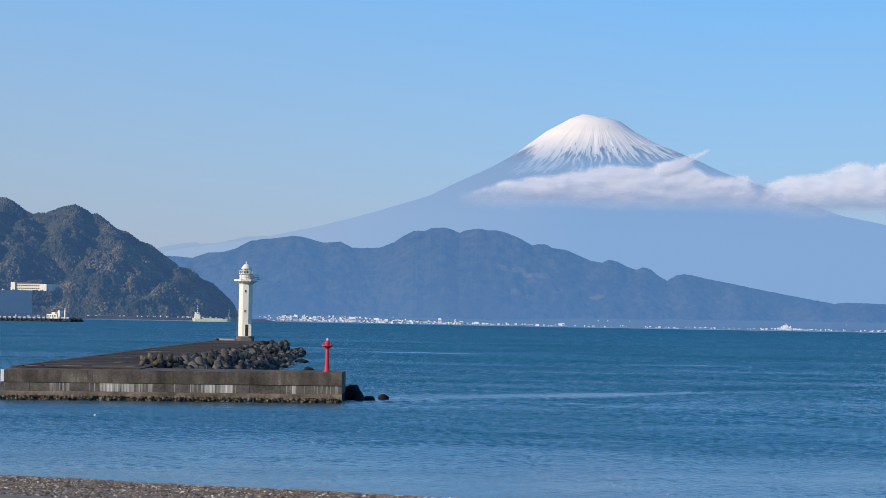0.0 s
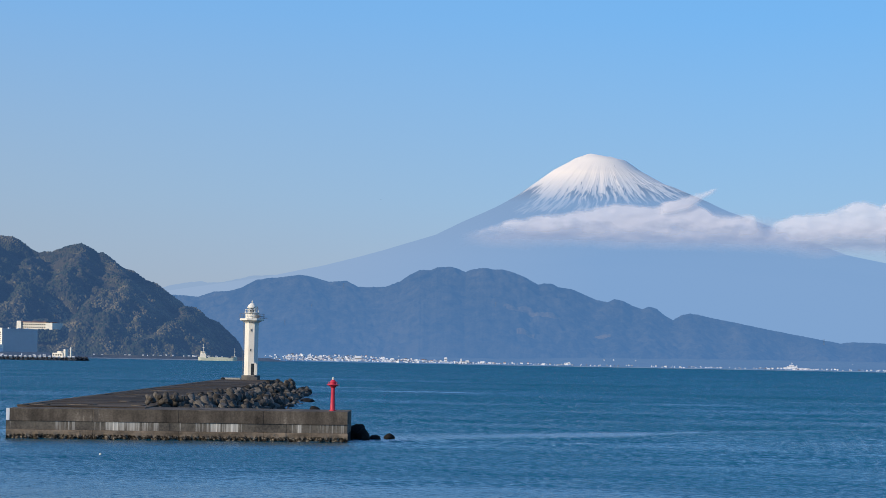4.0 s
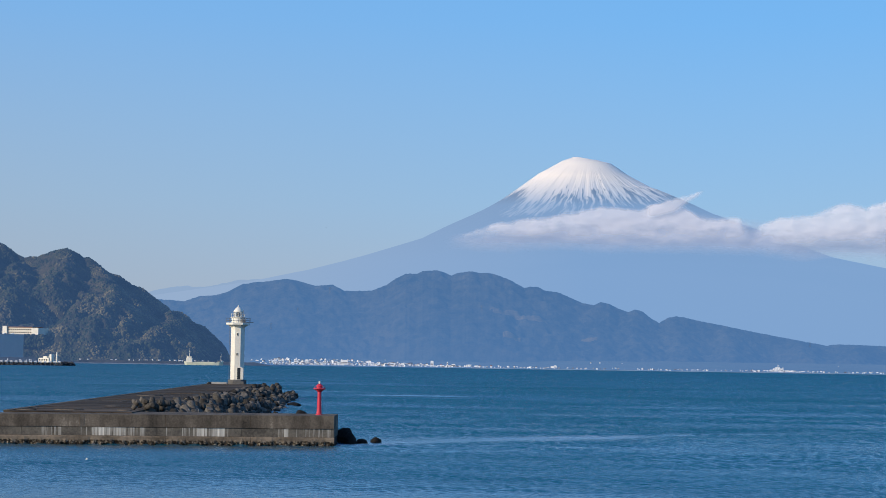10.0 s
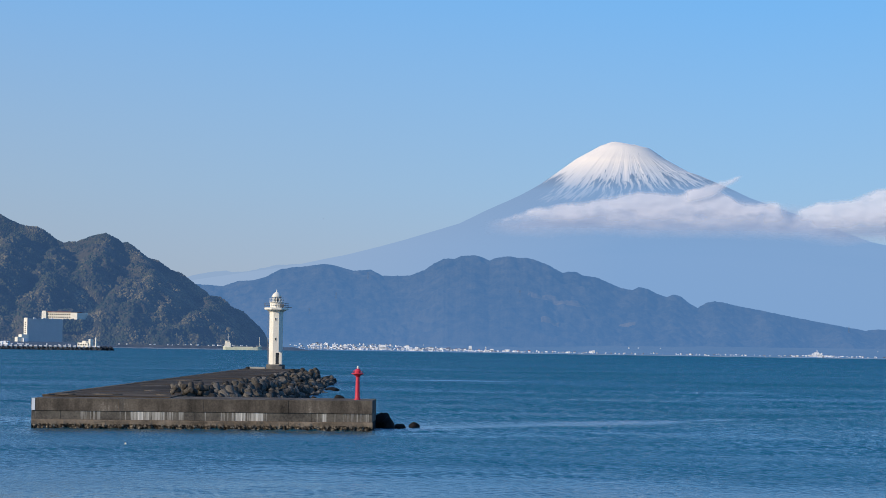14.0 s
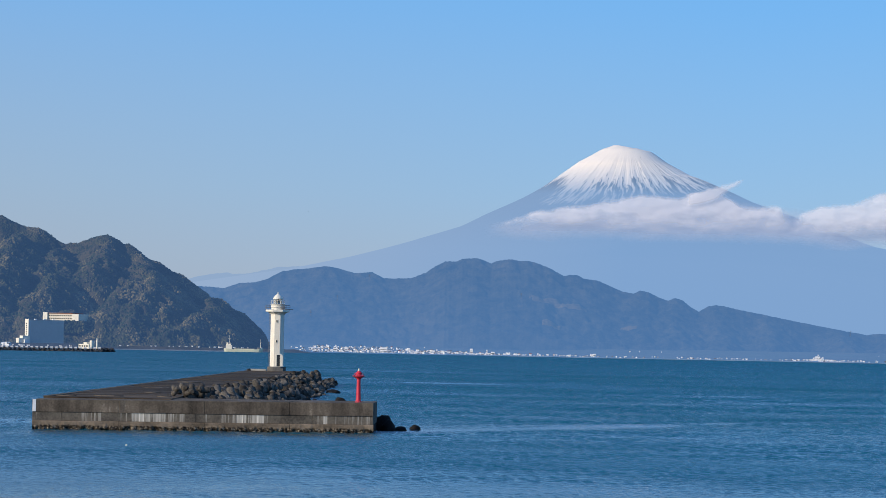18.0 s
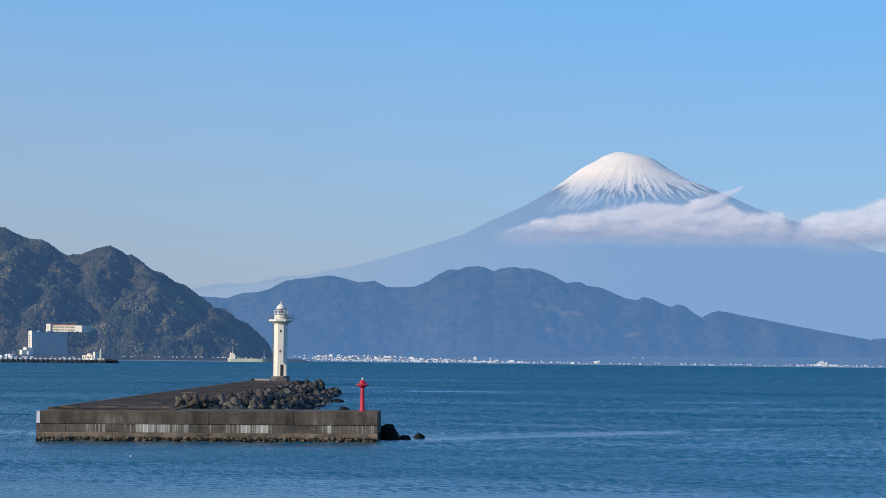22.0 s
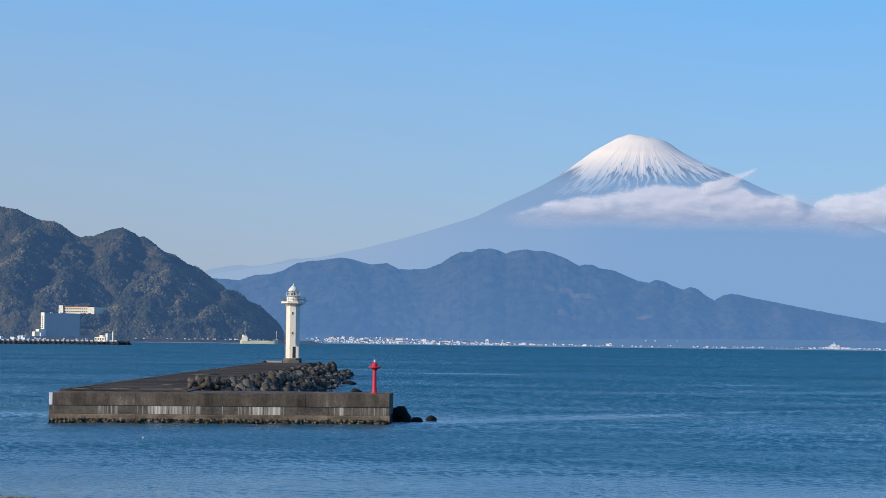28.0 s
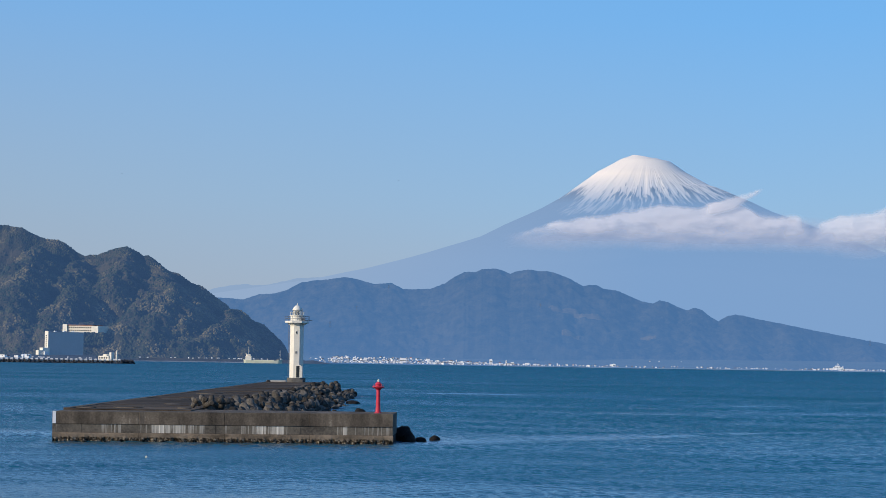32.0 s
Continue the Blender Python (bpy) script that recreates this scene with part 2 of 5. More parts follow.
# far still patches: place, half length, half depth
for px, py, hx, hy in ((37, 371, 10, 9), (-4, 463, 16, 15), (-22, 512, 18, 18), (64, 420, 16, 8), (16, 300, 12, 5), (-52, 330, 14, 8)):
    spot = k.math("MULTIPLY", k.grey(k.math("ABSOLUTE", k.math("SUBTRACT", off_shore, py)), 0.2 * hy, hy, 0.6, 0.0), k.grey(k.math("ABSOLUTE", k.math("SUBTRACT", along, px)), 0.3 * hx, hx, 1.0, 0.0))
    calm = k.math("ADD", calm, k.math("MULTIPLY", spot, k.grey(k.noise(k.coords("Position", (0.16, 0.10, 1)), 1.0, 4, 0.7), 0.36, 0.56)))
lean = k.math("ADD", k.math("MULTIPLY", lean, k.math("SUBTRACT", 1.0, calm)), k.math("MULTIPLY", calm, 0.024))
# sheltered water at the foot of the breakwater
shelter = k.math("SUBTRACT", k.math("SUBTRACT", off_shore, k.math("MULTIPLY", along, 0.194)), 178.58)
shelter = k.math("MULTIPLY", k.math("MULTIPLY", k.grey(shelter, -16, -2), k.grey(shelter, 3, 1)), k.math("MULTIPLY", k.grey(along, -30, -28.5), k.grey(along, -5.0, -6.5)))
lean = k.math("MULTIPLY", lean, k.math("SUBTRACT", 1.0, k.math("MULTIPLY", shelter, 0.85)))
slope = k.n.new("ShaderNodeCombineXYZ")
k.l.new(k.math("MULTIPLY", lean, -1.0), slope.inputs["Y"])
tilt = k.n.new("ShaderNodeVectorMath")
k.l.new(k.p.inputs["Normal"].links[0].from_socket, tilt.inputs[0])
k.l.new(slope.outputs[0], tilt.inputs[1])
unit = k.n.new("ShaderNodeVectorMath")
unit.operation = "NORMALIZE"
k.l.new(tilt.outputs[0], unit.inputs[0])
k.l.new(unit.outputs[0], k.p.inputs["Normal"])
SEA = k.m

# waves whose length grows with the distance, so that near chop and far swell keep the same slope
bear = np.concatenate([np.linspace(-0.9, -0.21, 24)[:-1], np.linspace(-0.21, 0.21, 340), np.linspace(0.21, 0.9, 24)[1:]])
logd = math.log(48.0) + np.cumsum(np.concatenate([np.full(60, 0.006), np.linspace(0.0014, 0.0018, 1150), np.full(300, 0.0045), np.full(160, 0.0072)]))
logd = logd[logd < math.log(4964.0)]
BB, LL = np.meshgrid(bear, logd)
DD = np.exp(LL)
wave_rng = np.random.default_rng(8)
chop = np.zeros_like(DD)
for i in range(26):
    kl = 2 * math.pi / wave_rng.uniform(0.008, 0.018)
    kb = 2 * math.pi / wave_rng.uniform(0.006, 0.024) * wave_rng.choice([-1, 1])
    chop += np.sin(kl * LL + kb * BB + wave_rng.uniform(0, 6.3)) / kl
breeze = np.zeros_like(DD)
for i in range(16):
    kl = 2 * math.pi / wave_rng.uniform(0.05, 0.35)
    kb = 2 * math.pi / wave_rng.uniform(0.12, 0.9) * wave_rng.choice([-1, 1])
    breeze += np.sin(kl * LL + kb * BB + wave_rng.uniform(0, 6.3)) / 4.0
slick = np.exp(-((DD - 191 - (BB + 0.02) * 240) / 3.2) ** 2) * (BB > -0.024) * np.clip((0.11 - BB) * 14, 0, 1)
breeze -= 1.6 * slick
lee = np.clip((DD - 95) / 260, 0.0, 1.0) ** 0.85 * 0.85 + 0.15
ZZ = chop * DD * 0.042 * np.clip((520 - DD) / 340, 0.06, 1.0) * np.clip(0.8 + 0.55 * breeze, 0.1, 1.6) * lee
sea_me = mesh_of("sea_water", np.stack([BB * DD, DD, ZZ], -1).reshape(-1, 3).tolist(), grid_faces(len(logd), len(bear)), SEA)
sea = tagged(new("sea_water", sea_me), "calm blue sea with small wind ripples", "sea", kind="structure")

GRAVEL = rough_mat("beach_gravel", (0.10, 0.078, 0.056), (0.36, 0.275, 0.20), 2.5, 0.95, 0.9, 8)


def ground_z(x, y):
    edge = 84.1 - 0.475 * x
    t = (edge - y)
    return max(-2.5, min(4.0, 0.045 * t + 0.03 * fbm(x * 0.2, y * 0.2)))


ys = np.concatenate([np.linspace(-400, 20, 16), np.linspace(25, 120, 96), np.array([200, 600, 2000, 4960])])
xs = np.concatenate([np.array([-1700, -300, -100]), np.linspace(-60, 60, 81), np.array([100, 300, 1700])])
gv = [(x, y, ground_z(x, y)) for y in ys for x in xs]
ground = tagged(new("ground", mesh_of("ground", gv, grid_faces(len(ys), len(xs)), GRAVEL)), "dark gravel beach sloping into the sea", "beach", kind="structure")

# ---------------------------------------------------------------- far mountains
# colours of the emitted haze, sunward and away, and the X range between
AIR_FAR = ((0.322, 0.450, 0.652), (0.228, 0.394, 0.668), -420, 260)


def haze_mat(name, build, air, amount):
    """Far mountain: its own surface, with kilometres of blue air painted in as emission."""
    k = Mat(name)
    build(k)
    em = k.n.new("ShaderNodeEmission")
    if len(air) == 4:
        # painted haze colour turns paler towards the sun
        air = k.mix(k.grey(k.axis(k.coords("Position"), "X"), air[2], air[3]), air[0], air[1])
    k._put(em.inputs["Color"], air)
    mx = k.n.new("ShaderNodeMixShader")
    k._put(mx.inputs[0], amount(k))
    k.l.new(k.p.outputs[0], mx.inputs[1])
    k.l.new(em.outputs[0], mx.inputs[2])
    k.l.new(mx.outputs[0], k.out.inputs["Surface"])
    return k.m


FUJI_D, FUJI_U = 4760.0, 57.0
# half profiles of the cone: thousandths sideways from its axis and up from the eye
EAST = [(0, 78.2), (3.3, 78.2), (6.1, 77.4), (8.9, 76.8), (11.5, 75.1), (15.1, 72.6), (19, 70.5), (24.3, 67.7), (27.6, 66.7), (31.8, 65), (35, 63.6), (41.5, 60.9), (44.7, 59.4), (47.9, 58), (56.4, 55.2), (93, 42.3), (120, 37.2), (200, 22), (300, 4)]
WEST = [(0, 78.2), (2.5, 78.2), (5, 79.2), (7.7, 78.2), (9.9, 77.4), (13.1, 75.5), (18.4, 72.6), (23.7, 68.7), (29, 64.8), (32.1, 62.6), (35.3, 60.7), (39.6, 58.3), (43.8, 56.3), (54.4, 51.4), (62.9, 47.1), (80, 41.7), (92.7, 38), (105.5, 34.6), (114, 32.8), (127, 29.9), (165, 24), (300, 4)]


def fuji_surface(k):
    # the UV map runs round the cone and down its slope; lines wander a little from the straight fall
    wander = k.noise(k.coords("UV", (14, 9, 1)), 1.0, 3, 0.5)
    uv = k.coords("UV")
    bent = k.n.new("ShaderNodeCombineXYZ")
    k.l.new(k.math("ADD", k.axis(uv, "X"), k.math("MULTIPLY", k.math("SUBTRACT", wander, 0.5), 0.035)), bent.inputs["X"])
    k.l.new(k.axis(uv, "Y"), bent.inputs["Y"])

    def lines(across, along, detail, rough):
        mp = k.n.new("ShaderNodeMapping")
        mp.inputs["Scale"].default_value = (across, along, 1)
        k.l.new(bent.outputs[0], mp.inputs["Vector"])
        return k.noise(mp.outputs["Vector"], 1.0, detail, rough)

    streak, fine, wide = lines(84, 8, 4, 0.58), lines(200, 20, 3, 0.6), lines(11, 3.5, 3, 0.5)
    z = k.axis(k.coords("Position"), "Z")
    level = k.math("ADD", k.grey(z, 286, 350, -0.32, 1.35), k.grey(z, 246, 276, -2.6, 0.0))
    edge = k.math("ABSOLUTE", k.math("SUBTRACT", k.axis(uv, "X"), 0.53))
    level = k.math("ADD", level, k.grey(k.axis(uv, "X"), 0.52, 0.28, 0.0, 0.55))
    level = k.math("SUBTRACT", level, k.math("MULTIPLY", k.grey(edge, 0.275, 0.35, 0.0, 1.9), k.grey(z, 292, 332, 1.0, 0.0)))
    f = k.math("ADD", level, k.math("MULTIPLY", k.math("SUBTRACT", streak, 0.5), 5.2))
    f = k.math("ADD", f, k.math("MULTIPLY", k.math("SUBTRACT", fine, 0.5), 3.2))
    f = k.math("ADD", f, k.math("MULTIPLY", k.math("SUBTRACT", wide, 0.5), 1.0))
    snow = k.grey(f, 0.0, 0.30)
    k.set(Base_Color=k.mix(snow, (0.13, 0.13, 0.15), (0.95, 0.83, 0.70)), Roughness=0.9)
    k.p.inputs["Specular IOR Level"].default_value = 0.1
    k.bump(k.math("ADD", streak, k.math("MULTIPLY", fine, 0.45)), 0.07, 5.0)


# haze glow mixed in by height: thick at the foot, thin at the summit
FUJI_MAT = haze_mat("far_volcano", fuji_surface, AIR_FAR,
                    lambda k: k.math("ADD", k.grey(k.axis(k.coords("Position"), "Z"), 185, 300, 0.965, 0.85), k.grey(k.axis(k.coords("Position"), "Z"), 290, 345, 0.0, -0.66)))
nA, nR = 760, 170
fv, fuv = [], []
rr = np.array([300 * (i / (nR - 1)) ** 1.9 for i in range(nR)])
ex, ey = zip(*EAST)
wx, wy = zip(*WEST)
angles = np.linspace(-0.5 * math.pi - 0.25, 0.5 * math.pi + 0.25, nA)
for r in rr:
    e_east, e_west = float(np.interp(r, ex, ey)), float(np.interp(r, wx, wy))
    flank = min(1.0, max(0.0, (r - 13) / 24))
    for a in angles:
        a = float(a)
        east = 0.5 + 0.5 * max(-1.0, min(1.0, 1.25 * math.sin(a)))
        e = east * e_east + (1 - east) * e_west
        inner = max(0.0, math.cos(a)) ** 0.6
        e += flank * inner * (0.85 * fbm(a * 9, r * 0.02, 3.0) + 0.26 * (0.5 - abs(fbm(a * 26, r * 0.025, 9.0))) + 0.05 * fbm(a * 60, r * 0.06, 14.0))
        # the mouth of the crater: the near lip dips between the two horns
        e -= inner * 0.6 * math.exp(-((r - 2.0) / 2.6) ** 2)
        dx = r * FUJI_D / 1000
        deep = 245.0 * (1 - math.exp(-dx * 0.75 / 245.0))
        fv.append((FUJI_U * FUJI_D / 1000 + dx * math.sin(a), FUJI_D - deep * math.cos(a), EYE + e * FUJI_D / 1000))
        fuv.append((0.5 + a / math.pi, r / 100))
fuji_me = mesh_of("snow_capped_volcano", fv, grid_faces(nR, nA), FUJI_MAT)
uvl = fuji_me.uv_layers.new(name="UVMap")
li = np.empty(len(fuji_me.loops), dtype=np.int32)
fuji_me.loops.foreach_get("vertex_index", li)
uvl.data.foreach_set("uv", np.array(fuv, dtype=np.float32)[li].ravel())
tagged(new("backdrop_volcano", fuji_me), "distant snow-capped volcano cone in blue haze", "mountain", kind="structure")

MID = [(-120, 23.4), (-106.2, 23.2), (-99.7, 22.9), (-94.8, 22.5), (-89, 24.5), (-82.6, 25), (-78.4, 26.3), (-73.1, 29.2), (-67.7, 30.1), (-62.4, 30.6), (-57, 31.5), (-53.8, 31.3), (-50.6, 30.5), (-45.2, 29.1), (-38.8, 29.6), (-34.5, 27.5), (-31.3, 27.3), (-23.9, 27.6), (-18.5, 29.8), (-14.3, 32.6), (-11.1, 34.2), (-6.8, 34.2), (-4.7, 35.3), (0.6, 35.6), (2.7, 35.2), (6.2, 33.7), (8.1, 34.6), (12.4, 35.5), (16.6, 34.9), (19.8, 35), (24.1, 34), (28.4, 32.3), (33.8, 29.4), (35.9, 30), (39.1, 29.9), (41.2, 28.6), (46.6, 28), (50.8, 26.2), (55.1, 24.3), (60, 23.3), (62.6, 24.6), (65.8, 24), (69, 22.3), (73.2, 20.9), (75.8, 22), (78.6, 21.2), (81.8, 18.6), (84.8, 17), (88.2, 19.1), (91.3, 19.6), (94.5, 19.2), (98.8, 18.2), (110, 16.2), (123, 13.7), (138, 11.1), (148, 9.4), (153, 10), (168, 9.6), (185, 8.3), (215, 7.5)]
LEFT = [(-235, 45), (-200, 50.2), (-186, 49.3), (-179.6, 48.3), (-174.1, 45.6), (-169.8, 44.1), (-165.5, 43.9), (-162.3, 42.5), (-157.9, 39.3), (-155.1, 38.1), (-153.2, 38.7), (-150.4, 38.5), (-145, 40.5), (-139.7, 41.9), (-135.4, 40), (-132.6, 38.3), (-131.1, 38.6), (-127.8, 36.4), (-123.5, 32.9), (-119.2, 31.8), (-114.8, 28.5), (-110.5, 27.2), (-105.1, 23.4), (-100.8, 20.3), (-99.7, 18.8), (-95.4, 18.4), (-93.2, 16.7), (-91, 14.4), (-86.7, 13), (-82.4, 8.8), (-80.2, 7.1), (-78, 3.5), (-76.5, -1.2)]


def spur_range(name, keys, u0, u1, nu, foot, ridge, back, rows, spurs, material, seed, fall, side, soft, rough, fuzz):
    """A range whose spurs run down from the ridge: crest lines of sideways, up and distance, with flanks falling off both sides."""
    kx, ky = zip(*keys)
    d = foot + (back - foot) * np.arange(rows) / (rows - 1)
    u = np.linspace(u0, u1, nu)
    U, D = np.meshgrid(u, d)
    X = U * D / 1000
    # folds bend the crest lines so that no two flanks are alike
    W1 = np.array([[fbm(x / 46, y / 46, seed, 3) for x, y in zip(rx, ry)] for rx, ry in zip(X, D)])
    W2 = np.array([[fbm(x / 17, y / 17, seed + 5, 3) for x, y in zip(rx, ry)] for rx, ry in zip(X, D)])
    Xw, Dw = X + 9 * W1, D + 9 * W2
    sil = np.interp(u, kx, ky) + np.array([0.10 * fbm(q * 0.3, 1.0, seed) + fuzz * fbm(q * 1.1, 4.0, seed, 5) for q in u])
    crest = EYE + ridge * sil / 1000
    total = np.exp(np.clip((crest[None, :] - fall * np.maximum(0, ridge - D)) / soft, -40, 80))
    for line in spurs:
        pts = [(q * dd / 1000, dd, EYE + v * dd / 1000) for q, v, dd in line]
        best = np.full(X.shape, -300.0)
        for (xa, ya, za), (xb, yb, zb) in zip(pts, pts[1:]):
            t = np.clip(((Xw - xa) * (xb - xa) + (Dw - ya) * (yb - ya)) / ((xb - xa) ** 2 + (yb - ya) ** 2), 0, 1)
            gap = np.hypot(Xw - xa - t * (xb - xa), Dw - ya - t * (yb - ya))
            best = np.maximum(best, za + t * (zb - za) - side * (np.sqrt(gap ** 2 + 64) - 8))
        total += np.exp(np.clip(best / soft, -40, 80))
    Z = soft * np.log(total) + rough * (5.0 * W1 + 2.6 * W2)
    Z = np.minimum(Z, EYE + D * (sil[None, :] - 0.25) / 1000)
    s = (D - foot) / (ridge - foot)
    Z = np.where(D < ridge, 2.0 + np.logaddexp(0, (Z - 2.0) / 3.0) * 3.0 * np.clip(s * 9, 0, 1), crest[None, :] - 0.5 * (D - ridge))
    Z = np.where(crest[None, :] < 2.0, crest[None, :] - 2.0, np.minimum(Z, np.maximum(crest[None, :], 0.5)))
    return mesh_of(name, np.stack([X, D, Z], -1).reshape(-1, 3).tolist(), grid_faces(rows, nu), material)


def woods(dark, light, scale, terrace=1.0, relief=0.55):
    def build(k):
        v = k.coords("Position", (1, 1, terrace))
        a, b, c = k.noise(v, 0.006 * scale, 3), k.noise(v, 0.04 * scale, 5, 0.65), k.noise(v, 0.24 * scale, 4, 0.7)
        f = k.math("ADD", k.math("ADD", k.math("MULTIPLY", a, 0.33), k.math("MULTIPLY", b, 0.42)), k.math("MULTIPLY", c, 0.25))
        k.set(Base_Color=k.ramp(f, [(0.40, dark), (0.50, tuple((p + q) / 2 for p, q in zip(dark, light))), (0.60, light)]), Roughness=0.95)
        k.bump(k.math("ADD", b, k.math("MULTIPLY", c, 0.25)), relief, 9.0 / scale)
    return build


MID_SPURS = [[(-56.5, 31, 4340), (-52, 22, 4220), (-50, 12, 4120), (-48, 4, 4030)], [(-40, 28, 4330), (-36, 20, 4220), (-33, 10, 4110), (-30, 4, 4040)], [(-86, 25, 4330), (-80, 16, 4200), (-76, 6, 4080)],
             [(-70, 29.5, 4335), (-66, 19, 4220), (-62, 8, 4100)], [(-2, 35.5, 4340), (-8, 26, 4250), (-14, 16, 4160), (-16, 6, 4060)], [(10.7, 35, 4340), (14, 26, 4240), (10, 15, 4140), (8, 6, 4060)],
             [(27, 32.5, 4340), (30, 22, 4220), (26, 12, 4120), (30, 5, 4050)], [(39, 28.5, 4340), (44, 18, 4220), (48, 8, 4100)], [(62, 24, 4340), (60, 15, 4210), (64, 6, 4090)], [(76, 21.3, 4340), (74, 13, 4200), (78, 5, 4080)],
             [(92, 19, 4340), (92, 11, 4200), (95, 4, 4080)], [(110, 16, 4340), (112, 8, 4180), (114, 3, 4070)], [(138, 11, 4340), (140, 5, 4150)], [(-22, 27.5, 4335), (-20, 17, 4220), (-23, 7, 4100)], [(160, 9.6, 4340), (158, 4, 4150)]]
# the range carries its blue haze as emission, slightly more low down
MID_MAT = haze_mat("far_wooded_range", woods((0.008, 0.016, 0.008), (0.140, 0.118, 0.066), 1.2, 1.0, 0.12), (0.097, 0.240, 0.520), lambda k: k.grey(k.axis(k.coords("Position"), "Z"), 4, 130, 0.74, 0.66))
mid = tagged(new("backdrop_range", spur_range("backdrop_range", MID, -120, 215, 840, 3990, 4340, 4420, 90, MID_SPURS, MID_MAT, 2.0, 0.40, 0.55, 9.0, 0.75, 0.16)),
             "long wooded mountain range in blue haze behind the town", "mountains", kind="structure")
# nearly all of this ridge is emitted haze colour
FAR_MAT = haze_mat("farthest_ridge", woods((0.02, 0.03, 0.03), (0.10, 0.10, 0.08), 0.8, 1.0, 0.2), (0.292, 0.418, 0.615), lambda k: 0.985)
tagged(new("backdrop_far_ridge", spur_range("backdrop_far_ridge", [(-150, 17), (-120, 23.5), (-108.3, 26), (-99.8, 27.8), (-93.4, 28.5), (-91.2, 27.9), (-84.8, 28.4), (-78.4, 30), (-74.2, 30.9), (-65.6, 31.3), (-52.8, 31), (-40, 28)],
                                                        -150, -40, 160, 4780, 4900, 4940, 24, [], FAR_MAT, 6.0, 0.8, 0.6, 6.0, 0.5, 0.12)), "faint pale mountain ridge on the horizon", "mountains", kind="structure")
# colour and share of the blue glow that paints haze on the hill
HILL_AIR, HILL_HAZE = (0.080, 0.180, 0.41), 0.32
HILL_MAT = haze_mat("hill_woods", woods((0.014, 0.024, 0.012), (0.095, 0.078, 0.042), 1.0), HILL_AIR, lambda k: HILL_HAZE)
HILL_SPURS = [[(-173, 41.5, 3655), (-178, 36, 3560), (-181, 28, 3480), (-183, 18, 3410)], [(-155.6, 28.5, 3590), (-160, 25, 3520), (-166, 18, 3440), (-169, 10, 3380)], [(-158, 37, 3670), (-158, 32, 3610), (-163, 27, 3550)],
              [(-175, 10.5, 3400), (-180, 6, 3350)], [(-139.7, 41.6, 3695), (-142, 36, 3640), (-146, 29, 3585)], [(-127, 34, 3680), (-121, 25, 3570), (-124, 22.5, 3480), (-128, 17, 3410), (-131, 9, 3350)],
              [(-124, 22.5, 3490), (-132, 21.3, 3450), (-137, 17, 3410), (-141, 10, 3355)], [(-113, 24, 3640), (-114.6, 18, 3500), (-116, 13, 3430), (-118, 7, 3370)],
              [(-98.6, 18.6, 3640), (-99.5, 14, 3500), (-104, 12.3, 3440), (-110, 8, 3390), (-116, 4.5, 3345)], [(-90, 14, 3650), (-92, 8, 3500), (-94, 4, 3410)], [(-200, 49.5, 3690), (-206, 38, 3600), (-210, 24, 3480)],
              [(-151, 12, 3400), (-155, 9, 3360), (-158, 5, 3335)]]
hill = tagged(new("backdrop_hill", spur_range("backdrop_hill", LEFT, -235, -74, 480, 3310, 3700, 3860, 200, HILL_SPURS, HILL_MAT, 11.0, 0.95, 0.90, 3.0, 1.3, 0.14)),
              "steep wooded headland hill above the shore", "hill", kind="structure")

# ---------------------------------------------------------------- breakwater
bw = tagged(empty("breakwater"), "weathered dark concrete breakwater with stained sides", "breakwater")
FX0, FX1, FY0, FY1 = -28.75, -6.60, 173.0, 177.3


def face_y(x):
    return FY0 + (FY1 - FY0) * (x - FX0) / (FX1 - FX0)


SKEW = math.degrees(math.atan2(FY1 - FY0, FX1 - FX0))
wall_len = math.hypot(FX1 - FX0, FY1 - FY0)
front = pose(FX0, FY0, 0, 0, 0, SKEW)
sec = wall_len / 4
rng = random.Random(4)

# stained concrete of the front courses
k = Mat("stained_concrete")
v = k.coords("Position")
big, small = k.noise(v, 0.7, 4), k.noise(v, 7.0, 4)
body = k.ramp(k.math("ADD", k.math("MULTIPLY", big, 0.6), k.math("MULTIPLY", small, 0.4)), [(0.36, (0.078, 0.068, 0.056)), (0.66, (0.22, 0.188, 0.145))])
drip = k.noise(k.coords("Position", (6.0, 6.0, 0.14)), 1.0, 3, 0.6)
# lime has run where the joints leak
leak = k.ramp(k.grey(k.axis(v, "X"), FX0, FX1), [(0.0, (0.30,) * 3), (0.12, (0.34,) * 3), (0.15, (0.52,) * 3), (0.21, (0.52,) * 3), (0.23, (0.33,) * 3), (0.27, (0.50,) * 3), (0.31, (0.66,) * 3), (0.36, (0.68,) * 3), (0.43, (0.56,) * 3), (0.45, (0.34,) * 3), (0.56, (0.36,) * 3),
                                                 (0.592, (0.70,) * 3), (0.615, (0.70,) * 3), (0.625, (0.34,) * 3), (0.638, (0.72,) * 3), (0.675, (0.70,) * 3), (0.69, (0.30,) * 3), (0.82, (0.34,) * 3), (0.855, (0.60,) * 3), (0.87, (0.34,) * 3), (0.91, (0.52,) * 3), (0.985, (0.58,) * 3), (1.0, (0.40,) * 3)])
where = k.math("ADD", k.math("MULTIPLY", leak, 0.72), k.math("MULTIPLY", k.noise(k.coords("Position", (0.9, 0.9, 0.02)), 1.0, 2), 0.32))
fall = k.math("MULTIPLY", k.math("SUBTRACT", k.axis(v, "Z"), 0.9), 0.06)
lime = k.grey(k.math("ADD", k.math("ADD", k.math("MULTIPLY", drip, 1.0), k.math("MULTIPLY", where, 1.1)), fall), 1.08, 1.36)
k.set(Base_Color=k.mix(lime, body, (0.82, 0.75, 0.63)), Roughness=0.92)
